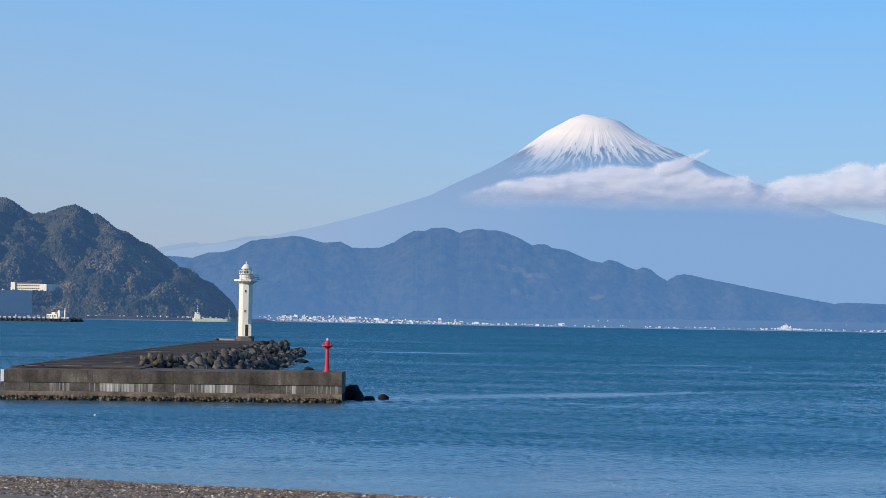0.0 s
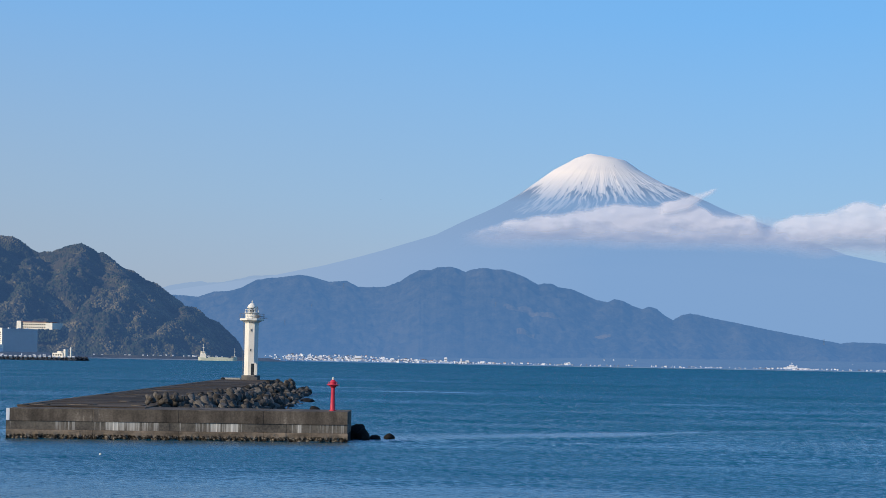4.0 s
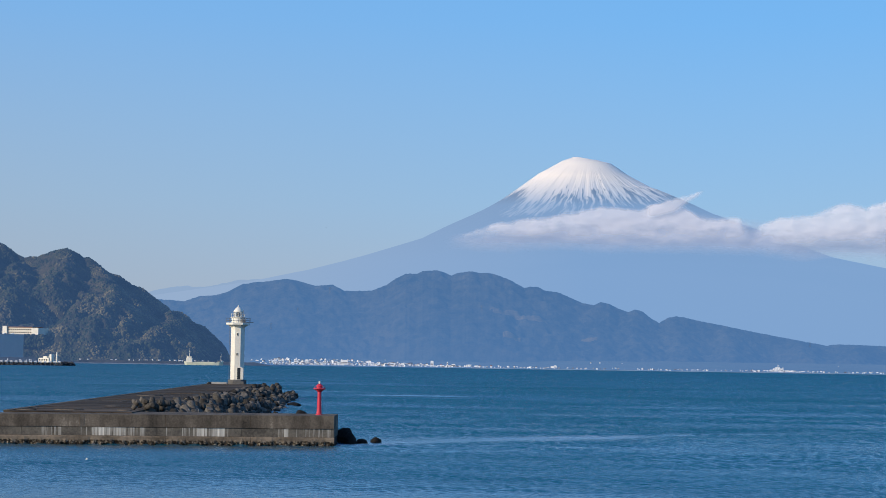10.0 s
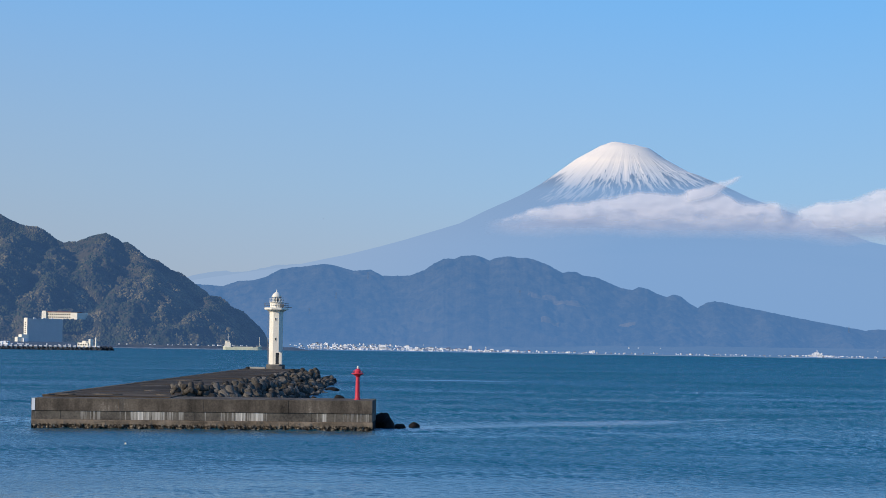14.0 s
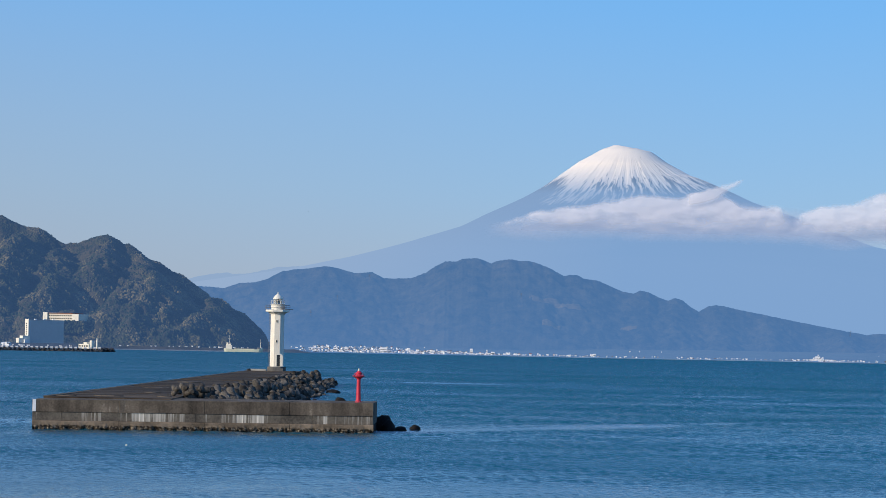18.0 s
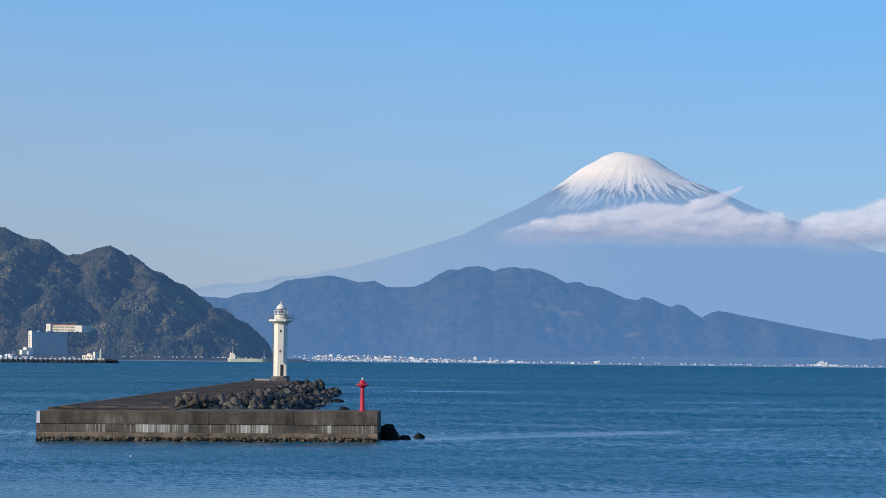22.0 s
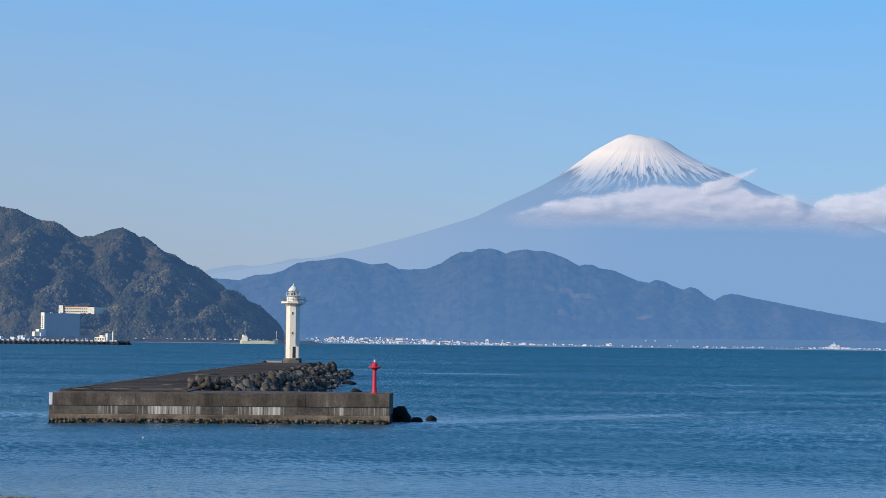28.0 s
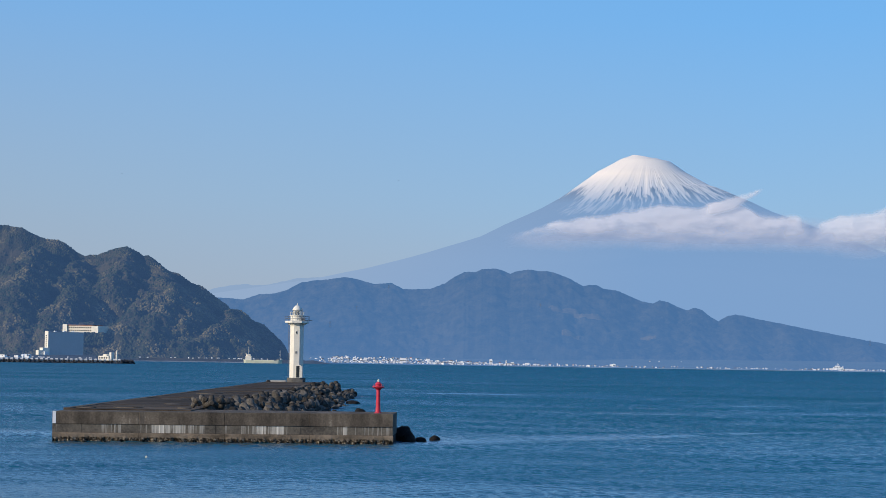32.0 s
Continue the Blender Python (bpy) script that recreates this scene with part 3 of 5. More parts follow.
k.bump(small, 0.6, 0.03)
k.p.inputs["Specular IOR Level"].default_value = 0.1
STAINED = k.m
k = Mat("tide_crust")
v = k.coords("Position")
big, small = k.noise(v, 0.8, 4), k.noise(v, 6.0, 5, 0.7)
dry = k.ramp(k.math("ADD", k.math("MULTIPLY", big, 0.7), k.math("MULTIPLY", small, 0.3)), [(0.36, (0.125, 0.095, 0.066)), (0.64, (0.32, 0.245, 0.17))])
wet = k.ramp(small, [(0.40, (0.014, 0.011, 0.008)), (0.52, (0.075, 0.058, 0.04)), (0.63, (0.32, 0.27, 0.20))])
band = k.grey(k.math("ADD", k.axis(v, "Z"), k.math("MULTIPLY", k.math("SUBTRACT", small, 0.5), 0.35)), 0.24, 0.32)
k.set(Base_Color=k.mix(band, wet, dry), Roughness=0.9)
k.bump(small, 0.9, 0.08)
k.p.inputs["Specular IOR Level"].default_value = 0.1
CRUST = k.m
PANEL = rough_mat("corner_white", (0.84, 0.83, 0.80), (0.92, 0.91, 0.88), 0.8, 0.7, 0.2, 8)
OLD_PATCH = rough_mat("old_patch", (0.07, 0.056, 0.042), (0.20, 0.165, 0.13), 1.5, 0.9, 0.4, 10)
PALE = rough_mat("pale_concrete", (0.30, 0.28, 0.25), (0.48, 0.46, 0.42), 0.8, 0.9, 0.4, 10)

END_Y = 184.2


def course(name, xa, xb, inset, z0, za, zb, bevel, material, label=""):
    """A block of the front wall between two places along it, running back to the deck."""
    bm = box(0, 1, 0, 1, 0, 1)
    for q in bm.verts:
        x = FX0 + (xb if q.co.x > 0.5 else xa) * (FX1 - FX0) / wall_len
        top = zb if q.co.x > 0.5 else za
        q.co = Vector((x, face_y(x) + inset if q.co.y < 0.5 else END_Y, top if q.co.z > 0.5 else z0))
    bmesh.ops.bevel(bm, geom=list(bm.edges), offset=bevel, segments=2, profile=0.6, affect="EDGES")
    return part(name, bm, material, bw, label)


def wall_top(x):
    return 1.95 + 0.08 * x / wall_len


for i in range(4):
    xa, xb = i * sec + 0.008, (i + 1) * sec - 0.008
    course("wall_block", xa, xb, 0.0, 1.14, wall_top(xa), wall_top(xb), 0.022, CONCRETE)
n_course = 10
edges = [0.0] + sorted(wall_len * (i + rng.uniform(-0.3, 0.3)) / n_course for i in range(1, n_course)) + [wall_len]
for xa, xb in zip(edges, edges[1:]):
    course("course_block", xa + 0.006, xb - 0.006, 0.04 + 0.015 * rng.random(), 0.58, 1.135, 1.135, 0.015, STAINED)
# toe with a ragged tide line
for i in range(4):
    nx, nz = 90, 16
    tv = []
    for r in range(nz):
        z = 0.572 - 1.3 * (r / (nz - 1))
        for c in range(nx):
            x = i * sec + 0.01 + (sec - 0.02) * c / (nx - 1)
            low = max(0.0, min(1.0, (0.34 - z) / 0.25))
            out = 0.16 + 0.03 * fbm(x * 1.5, z * 2, 1) + low * (0.06 + 0.26 * fbm(x * 2.2, z * 3.5, 4, 5) + 0.16 * fbm(x * 7, z * 8, 9))
            tv.append((x, -max(out, 0.1) if r else -0.14, z))
    for r in range(1):
        for c in range(nx):
            tv.append((i * sec + 0.01 + (sec - 0.02) * c / (nx - 1), 0.2, 0.576))
    tf = [(a, d_, c_, b_) for a, b_, c_, d_ in grid_faces(nz, nx)]
    top = nz * nx
    tf += [(c, c + 1, top + c + 1, top + c) for c in range(nx - 1)]
    o = new("toe_block", mesh_of("toe_block", tv, tf, CRUST))
    o.parent = bw
    o.matrix_basis = front
    o["label"] = "toe with a ragged shell-crusted tide line"
o = part("core", box(FX0 + 0.3, FX1 - 0.02, 177.6, END_Y - 0.02, -1.6, 0.575), ROCK, bw)
# near-white strip on the wall's left corner
o = part("end_panel", box(0.02, 0.24, -0.015, 0.3, 1.16, 1.955, 0.01), PANEL, bw, "narrow white corner panel")
o.matrix_basis = front
o = part("patch", box(sec + 0.03, sec + 0.34, -0.008, 0.05, 1.20, 1.965, 0.005), OLD_PATCH, bw, "paler repaired concrete patch")
o.matrix_basis = front


def deck_left(y):
    return -28.9 + (y - 179.0) * (-5.5 / 217)


def deck_right(y):
    return -20.3 + (y - 179.0) * (-6.8 / 245)


y0, j = 178.4, 0
while y0 < 415:
    y1 = min(415.5, y0 + 8.0)
    b = bmesh.new()
    zt = 2.06 + rng.uniform(-0.03, 0.035)
    c4 = [(deck_left(y0), y0 + 0.03), (deck_right(y0), y0 + 0.03), (deck_right(y1), y1 - 0.03), (deck_left(y1), y1 - 0.03)]
    lo = [b.verts.new((x, y, -1.5)) for x, y in c4]
    hi = [b.verts.new((x, y, zt)) for x, y in c4]
    b.faces.new(hi)
    b.faces.new(lo[::-1])
    for i in range(4):
        b.faces.new((lo[i], lo[(i + 1) % 4], hi[(i + 1) % 4], hi[i]))
    part("deck_slab", b, DECK, bw)
    k0, k1 = deck_left(y0), deck_left(y1)
    b = bmesh.new()
    lo = [b.verts.new((x, y, 2.0)) for x, y in ((k0 - 0.05, y0 + 0.05), (k0 + 0.4, y0 + 0.05), (k1 + 0.4, y1 - 0.05), (k1 - 0.05, y1 - 0.05))]
    hi = [b.verts.new(p.co + Vector((0, 0, 0.09))) for p in lo]
    b.faces.new(hi)
    for i in range(4):
        b.faces.new((lo[i], lo[(i + 1) % 4], hi[(i + 1) % 4], hi[i]))
    part("kerb", b, CONCRETE, bw)
    y0 = y1
    j += 1

# dry streaks and patches on the deck
for (x, y, w, l) in ((-25.2, 183, 1.8, 0.8), (-21.4, 184, 0.9, 0.6), (-27.8, 181, 1.2, 0.5), (-24.0, 199, 1.0, 1.4), (-22.6, 205, 1.3, 1.6), (-26.5, 222, 2.0, 2.0), (-23.0, 232, 1.1, 2.5), (-28, 262, 2.2, 3.0)):
    b = lathe([(1, 2.0), (1, 2.112), (0.96, 2.116)], 12)
    for q in b.verts:
        q.co.x, q.co.y = x + q.co.x * w * 0.5 * (1 + 0.3 * rng.random()), y + q.co.y * l * 0.5
    part("mortar_patch", b, OLD_PATCH, bw)

# ---------------------------------------------------------------- tetrapods
def tetrapod_mesh(n=14):
    b = bmesh.new()
    for d in ((0, 0, 1), (0.943, 0, -0.333), (-0.471, 0.816, -0.333), (-0.471, -0.816, -0.333)):
        d = Vector(d)
        rod(b, d * -0.05, d * 0.96, 0.50, n, 0.36)
        rod(b, d * 0.96, d * 1.04, 0.36, n, 0.29)
    for f in b.faces:
        f.smooth = len(f.verts) == 4
    me = bpy.data.meshes.new("tetrapod")
    b.to_mesh(me)
    b.free()
    me.materials.append(TETRA)
    return me


tet_me = tetrapod_mesh()


def mound_z(x, y):
    xl, xr = deck_right(y) - 0.1, -15.0 - (y - 181) * (5.2 / 235)
    t = (x - xl) / (xr - xl)
    crest = 0.70 + 0.62 * min(1.0, (y - 181) / 40) - 0.35 * max(0.0, min(1.0, (y - 240) / 120)) + 0.3 * fbm(x * 0.3, y * 0.08, 3)
    return crest - max(0.0, (t - 0.4) / 0.6) ** 1.1 * 2.1


far_v, far_f, far_off = [], [], 0
tet_v = np.array([q.co[:] for q in tet_me.vertices])
tet_f = [tuple(f.vertices) for f in tet_me.polygons]
first = None
y = 185.4
while y < 413:
    xl, xr = deck_right(y) + 0.15, -15.0 - (y - 181) * (5.2 / 235)
    step = 1.30 + (y - 181) * 0.0035
    x = xl + rng.uniform(0, 0.5)
    while x < xr + 0.2:
        yy = y + rng.uniform(-0.4, 0.4)
        z = mound_z(x, yy) + rng.uniform(-0.25, 0.35)
        m = Matrix.LocRotScale((x, yy, z), Euler((rng.uniform(0, 6.3), rng.uniform(0, 6.3), rng.uniform(0, 6.3))), (rng.uniform(0.82, 1.04),) * 3)
        if yy > 285:
            mm = np.array(m)
            far_v.append(tet_v @ mm[:3, :3].T + mm[:3, 3])
            far_f += [tuple(q + far_off for q in f) for f in tet_f]
            far_off += len(tet_v)
        elif first is None:
            first = tagged(new("tetrapod", tet_me), "grey concrete tetrapod in a jumbled pile", "tetrapod", "tetrapods on the breakwater")
            first.matrix_basis = m
        else:
            o = copy_thing(first, m)
        x += step * rng.uniform(0.9, 1.25)
    y += step * 1.05

for x, y, z, ax, ay, az, size in ((-20.95, 187.2, 2.46, 64, 10, 20, 0.50), (-20.35, 188.6, 2.50, 20, 75, 40, 0.56), (-19.75, 186.4, 2.46, 95, 30, 10, 0.56), (-21.1, 192.2, 2.46, 120, 15, 70, 0.52), (-19.2, 188.6, 2.50, 10, 50, 120, 0.62)):
    copy_thing(first, pose(x, y, z, ax, ay, az) @ Matrix.Scale(size, 4))
tagged(new("tetrapod_pile", mesh_of("tetrapod_pile", np.concatenate(far_v).tolist(), far_f, TETRA_FAR, False)), "grey concrete tetrapods heaped towards the lighthouse", "tetrapods", kind="stuff")

cv = []
cy = np.linspace(184.3, 414, 100)
for yy in cy:
    xl, xr = deck_right(yy) - 0.3, -14.6 - (yy - 181) * (5.2 / 235)
    for c in range(10):
        x = xl + (xr - xl) * c / 9
        cv.append((x, yy, max(-1.0, mound_z(x, yy) - 0.95 + 0.3 * fbm(x, yy * 0.6, 2))))
tagged(new("rubble_mound", mesh_of("rubble_mound", cv, grid_faces(len(cy), 10), ROCK)), "dark rubble under the tetrapods", "rubble", kind="stuff")


def boulder(x, y, z, sx, sy, sz, seed):
    b = bmesh.new()
    bmesh.ops.create_icosphere(b, subdivisions=3, radius=1)
    for q in b.verts:
        f = 1 + 0.22 * fbm(q.co.x * 1.3 + seed, q.co.y * 1.3, q.co.z * 1.3)
        q.co = Vector((q.co.x * f * sx, q.co.y * f * sy, q.co.z * f * sz))
    o = part("boulder", b, ROCK, smooth=True)
    o.matrix_basis = pose(x, y, z, 0, 0, seed * 40)
    return tagged(o, "wet black boulder at the waterline", "rock", "boulders by the breakwater end")


boulder(-5.75, 183.6, 0.18, 0.46, 0.5, 0.56, 1)
boulder(-6.15, 184.6, 0.40, 0.48, 0.6, 0.74, 2)
boulder(-4.95, 184.5, 0.06, 0.42, 0.4, 0.26, 3)
boulder(-4.0, 187.5, 0.06, 0.36, 0.42, 0.30, 4)
boulder(-9.3, 187.0, 1.4, 0.5, 0.5, 0.8, 5)
boulder(-17.6, 335.0, 0.1, 0.9, 0.9, 0.35, 6)
boulder(-18.2, 345.0, 0.05, 0.8, 0.9, 0.3, 7)

# ---------------------------------------------------------------- lighthouse
GLASS = Mat("lantern_glass").set(Base_Color=(0.75, 0.82, 0.85), Roughness=0.05, Transmission_Weight=0.85, IOR=1.45).m
STEEL = rough_mat("grey_steel", (0.16, 0.16, 0.16), (0.30, 0.30, 0.29), 2.0, 0.5, 0.2, 8, metal=0.6)
SHADE = rough_mat("dark_glass", (0.015, 0.018, 0.02), (0.04, 0.045, 0.05), 2.0, 0.2, 0.05, 8)
STONE = rough_mat("grey_stone", (0.09, 0.085, 0.08), (0.22, 0.21, 0.19), 1.2, 0.9, 0.5, 8, per_piece=0.3)
LX, LY = -30.1, 406.0
lh = tagged(empty("lighthouse", pose(LX, LY, 2.05, 0, 0, 4)), "white octagonal lighthouse tower with round lantern dome", "lighthouse")
t8 = math.pi / 8
for i in range(8):
    a = t8 + i * math.pi / 4 + math.pi / 8
    b = box(-0.60, 0.60, -0.42, 0.0, 0.0, 0.68, 0.03)
    o = part("footing_stone", b, STONE, lh)
    o.matrix_basis = pose(1.42 * math.cos(a), 1.42 * math.sin(a), 0, 0, 0, math.degrees(a) - 90)
part("footing", lathe([(1.36, 0), (1.36, 0.70)], 8, t8), STONE, lh, "dark stone footing")
part("tower", lathe([(1.14, 0.70), (1.12, 8.55), (1.16, 8.72), (1.45, 8.92), (1.70, 9.05)], 8, t8), WHITE, lh)
part("gallery", lathe([(1.88, 9.06), (1.98, 9.10), (1.98, 9.36), (1.93, 9.40)], 8, t8), WHITE, lh)
part("watch_room", lathe([(1.02, 9.40), (1.02, 10.18), (1.16, 10.20), (1.16, 10.28)], 24), WHITE, lh)
lan = part("lantern", lathe([(0.58, 10.30), (0.58, 11.0)], 16), GLASS, lh, "glazed lantern room")
for i in range(8):
    a = i * math.pi / 4
    b = bmesh.new()
    rod(b, (0.6 * math.cos(a), 0.6 * math.sin(a), 10.29), (0.6 * math.cos(a), 0.6 * math.sin(a), 11.02), 0.035, 6)
    part("mullion", b, WHITE, lan)
part("lens", lathe([(0.1, 10.3), (0.24, 10.45), (0.28, 10.65), (0.22, 10.85), (0.1, 10.95)], 16), SHADE, lan)
dome = part("dome", lathe([(0.74, 11.0), (0.78, 11.06), (0.70, 11.25), (0.52, 11.52), (0.26, 11.76), (0.10, 11.84), (0.09, 11.92), (0.13, 11.98), (0.05, 12.06), (0.02, 12.2)], 24), WHITE, lh, smooth=True)
for ring_z, r in ((10.1, 1.88), (9.75, 1.88)):
    b = bmesh.new()
    for i in range(16):
        a, c = 2 * math.pi * i / 16, 2 * math.pi * (i + 1) / 16
        rod(b, (r * math.cos(a), r * math.sin(a), ring_z), (r * math.cos(c), r * math.sin(c), ring_z), 0.025, 6)
    part("rail", b, STEEL, lh, "thin gallery rail")
for i in range(16):
    a = 2 * math.pi * i / 16
    b = bmesh.new()
    rod(b, (1.88 * math.cos(a), 1.88 * math.sin(a), 9.38), (1.88 * math.cos(a), 1.88 * math.sin(a), 10.1), 0.02, 6)
    part("rail_post", b, STEEL, lh)
b = bmesh.new()
for i in range(16):
    a, c = 2 * math.pi * i / 16, 2 * math.pi * (i + 1) / 16
    rod(b, (1.05 * math.cos(a), 1.05 * math.sin(a), 10.75), (1.05 * math.cos(c), 1.05 * math.sin(c), 10.75), 0.025, 6)
    rod(b, (1.05 * math.cos(a), 1.05 * math.sin(a), 10.27), (1.05 * math.cos(a), 1.05 * math.sin(a), 10.75), 0.02, 6)
part("lantern_rail", b, WHITE, lh)
# solar frame and antenna on the gallery
b = box(0.9, 2.35, -0.5, 0.5, 9.46, 9.54, 0.01)
part("side_platform", b, STEEL, lh, "grey steel side platform")
b = bmesh.new()
rod(b, (0.8, -0.9, 9.4), (0.8, -0.9, 11.3), 0.03, 6)
rod(b, (0.5, -0.9, 10.9), (1.1, -0.9, 10.9), 0.02, 6)
part("antenna", b, STEEL, lh)
b = box(0.55, 1.15, -1.2, -0.9, 9.45, 9.95, 0.02)
part("equipment_box", b, STEEL, lh)
door = part("door_frame", box(-0.12, 0.74, -1.13, -1.0, 0.70, 2.62, 0.02), WHITE, lh)
# no opening is cut: a flat plate carries the doorway's shade as dark colour
part("door", box(0.0, 0.50, -1.145, -1.1, 0.74, 2.50, 0.01), SHADE, door, "dark open doorway")
leaf = part("door_leaf", box(0.50, 0.92, -1.62, -1.56, 0.74, 2.48, 0.01), WHITE, door, "white door leaf standing ajar")
leaf.matrix_basis = pose(0.0, 0.40, 0)
part("step", box(-0.3, 1.0, -1.75, -1.35, 0.0, 0.45, 0.03), STONE, lh)
for wz in (7.4, 4.35):
    w = part("window", box(-0.22, 0.06, -1.10, -1.0, wz, wz + 0.44, 0.01), WHITE, lh)
    part("pane", box(-0.17, 0.01, -1.106, -1.09, wz + 0.05, wz + 0.39), SHADE, w)
b = bmesh.new()
for sx in (-1.28, -1.10):
    rod(b, (sx, 0.35, 0.7), (sx, 0.35, 9.1), 0.02, 6)
for i in range(26):
    rod(b, (-1.28, 0.35, 0.9 + i * 0.31), (-1.10, 0.35, 0.9 + i * 0.31), 0.012, 5)
part("ladder", b, STEEL, lh)

slab = tagged(part("concrete_slab", box(-35.0, -32.0, 410, 414, 2.0, 2.28, 0.04), PALE), "pale concrete slab lying on the breakwater deck", "slab")
boulder(-34.2, 404.0, 2.15, 0.36, 0.3, 0.2, 8)

# ---------------------------------------------------------------- red harbour beacon
rl = tagged(empty("beacon", pose(-7.72, 179.6, 2.022)), "small red harbour beacon post with a round gallery", "beacon")
part("base_plate", lathe([(0.25, 0), (0.25, 0.05), (0.19, 0.07)], 16), RED, rl)
part("post", lathe([(0.185, 0.06), (0.18, 0.12), (0.15, 0.5), (0.125, 1.62)], 20), RED, rl, smooth=False)
for i in range(6):
    a = i * math.pi / 3
    part("bolt", lathe([(0.018, 0.05), (0.018, 0.085)], 6, 0, 0.22 * math.cos(a), 0.22 * math.sin(a)), STEEL, rl)
part("gallery", lathe([(0.125, 1.56), (0.22, 1.66), (0.36, 1.74), (0.43, 1.76), (0.43, 1.80), (0.26, 1.83)], 24), RED, rl)
part("head", lathe([(0.20, 1.82), (0.20, 1.95), (0.23, 1.97), (0.22, 2.0), (0.13, 2.09), (0.11, 2.12)], 20), RED, rl)
for i in range(6):
    a = i * math.pi / 3 + 0.3
    b = bmesh.new()
    rod(b, (0.36 * math.cos(a), 0.36 * math.sin(a), 1.79), (0.30 * math.cos(a), 0.30 * math.sin(a), 1.98), 0.015, 6)
    part("solar_fin", b, RED, rl)
part("lamp", lathe([(0.06, 2.12), (0.07, 2.16), (0.07, 2.25), (0.03, 2.30)], 12), WHITE, rl, "clear lamp on top")

buoy = tagged(empty("float", pose(-19.2, 147.5, 0)), "small white float on the water", "buoy")
part("ball", lathe([(0.02, -0.05), (0.05, -0.03), (0.07, 0.02), (0.05, 0.07), (0.02, 0.09)], 14), WHITE, buoy, smooth=True)
part("ring", lathe([(0.02, 0.085), (0.02, 0.11)], 8), STEEL, buoy)

# ---------------------------------------------------------------- cargo ship at anchor
CREAM = rough_mat("cream_hull_paint", (0.50, 0.52, 0.40), (0.66, 0.66, 0.52), 0.1, 0.6, 0.1, 8)
ship = tagged(empty("cargo_ship", pose(-273.6, 3150, 0)), "small pale cargo ship lying at anchor", "ship")
b = bmesh.new()
prof = [(-23, 2.0, 4.4), (-20, 3.6, 3.9), (-10, 4.0, 3.1), (12, 4.0, 3.1), (19, 3.0, 4.0), (23.5, 0.3, 5.0)]
rows_ = []
for x, w, top in prof:
    rows_.append([b.verts.new(p) for p in ((x, -w, top), (x * 0.97, -w * 0.8, -0.8), (x * 0.97, w * 0.8, -0.8), (x, w, top))])
for p, q in zip(rows_, rows_[1:]):
    for i in range(4):
        b.faces.new((p[i], q[i], q[(i + 1) % 4], p[(i + 1) % 4]))
b.faces.new(rows_[0])
b.faces.new(rows_[-1][::-1])
bmesh.ops.recalc_face_normals(b, faces=b.faces)
part("hull", b, CREAM, ship)
br = part("bridge", box(-20.5, -13.5, -3.0, 3.0, 3.2, 8.2, 0.1), WHITE, ship)
part("wheelhouse", box(-18.5, -14.5, -2.6, 2.6, 8.2, 10.6, 0.1), WHITE, br)
for i in range(4):
    part("window", box(-17.9 + i * 0.9, -17.3 + i * 0.9, -2.65, -2.5, 9.2, 10.0), SHADE, br)
part("funnel", lathe([(0.9, 8.0), (0.8, 11.0)], 12, 0, -19.3, 0), WHITE, ship)
b = bmesh.new()
rod(b, (-16.8, 0, 10.4), (-16.8, 0, 19.5), 0.28, 8, 0.15)
rod(b, (-18.2, 0, 15.5), (-15.4, 0, 15.5), 0.15, 6)
part("mast", b, WHITE, ship)
b = bmesh.new()
rod(b, (20.5, 0, 4.0), (20.5, 0, 15.5), 0.28, 8, 0.15)
rod(b, (19.5, 0, 11.0), (21.5, 0, 11.0), 0.12, 6)
part("foremast", b, WHITE, ship)
part("hatch_cover", box(-11, 13, -2.8, 2.8, 3.1, 4.0, 0.1), CREAM, ship)
part("fore_deckhouse", box(16.5, 20.0, -2.0, 2.0, 3.6, 5.6, 0.1), STEEL, ship)

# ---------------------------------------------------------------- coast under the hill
# sand and scrub get part of their colour from emitted blue haze
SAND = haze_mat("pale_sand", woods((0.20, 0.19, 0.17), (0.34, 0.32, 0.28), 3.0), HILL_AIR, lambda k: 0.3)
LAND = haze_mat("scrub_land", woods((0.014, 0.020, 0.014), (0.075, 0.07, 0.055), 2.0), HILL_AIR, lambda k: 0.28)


def strip(name, u0, u1, rows_dz, nu, material, label, jitter=0.0):
    verts = []
    for d, z in rows_dz:
        for i in range(nu):
            u = u0 + (u1 - u0) * i / (nu - 1)
            dd = d + jitter * fbm(u * 0.12, d * 0.01, 6)
            verts.append((dd * u / 1000, dd, z + (0.3 * fbm(u * 0.3, d * 0.02, 8) if z > 0.8 else 0)))
    return tagged(new(name, mesh_of(name, verts, grid_faces(len(rows_dz), nu), material)), label, "shore", kind="structure")


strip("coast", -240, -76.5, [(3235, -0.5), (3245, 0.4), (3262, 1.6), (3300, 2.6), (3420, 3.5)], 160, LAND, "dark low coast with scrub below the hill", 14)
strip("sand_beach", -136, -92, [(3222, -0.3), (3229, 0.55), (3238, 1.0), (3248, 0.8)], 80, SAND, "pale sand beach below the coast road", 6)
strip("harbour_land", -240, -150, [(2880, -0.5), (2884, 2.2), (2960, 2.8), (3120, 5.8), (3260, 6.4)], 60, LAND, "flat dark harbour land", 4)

# low dark point between the hill and the town
pv_ = []
for d, z in ((3322, -0.6), (3330, 0.9), (3346, 2.6), (3385, 4.0), (3430, 4.4)):
    for i in range(60):
        u = -84 + 23.5 * i / 59
        pv_.append((d * u / 1000, d, z * max(0.0, min(1.0, (-60.5 - u) / 7)) - 0.25 + 0.5 * fbm(u * 0.8, d * 0.02, 5)))
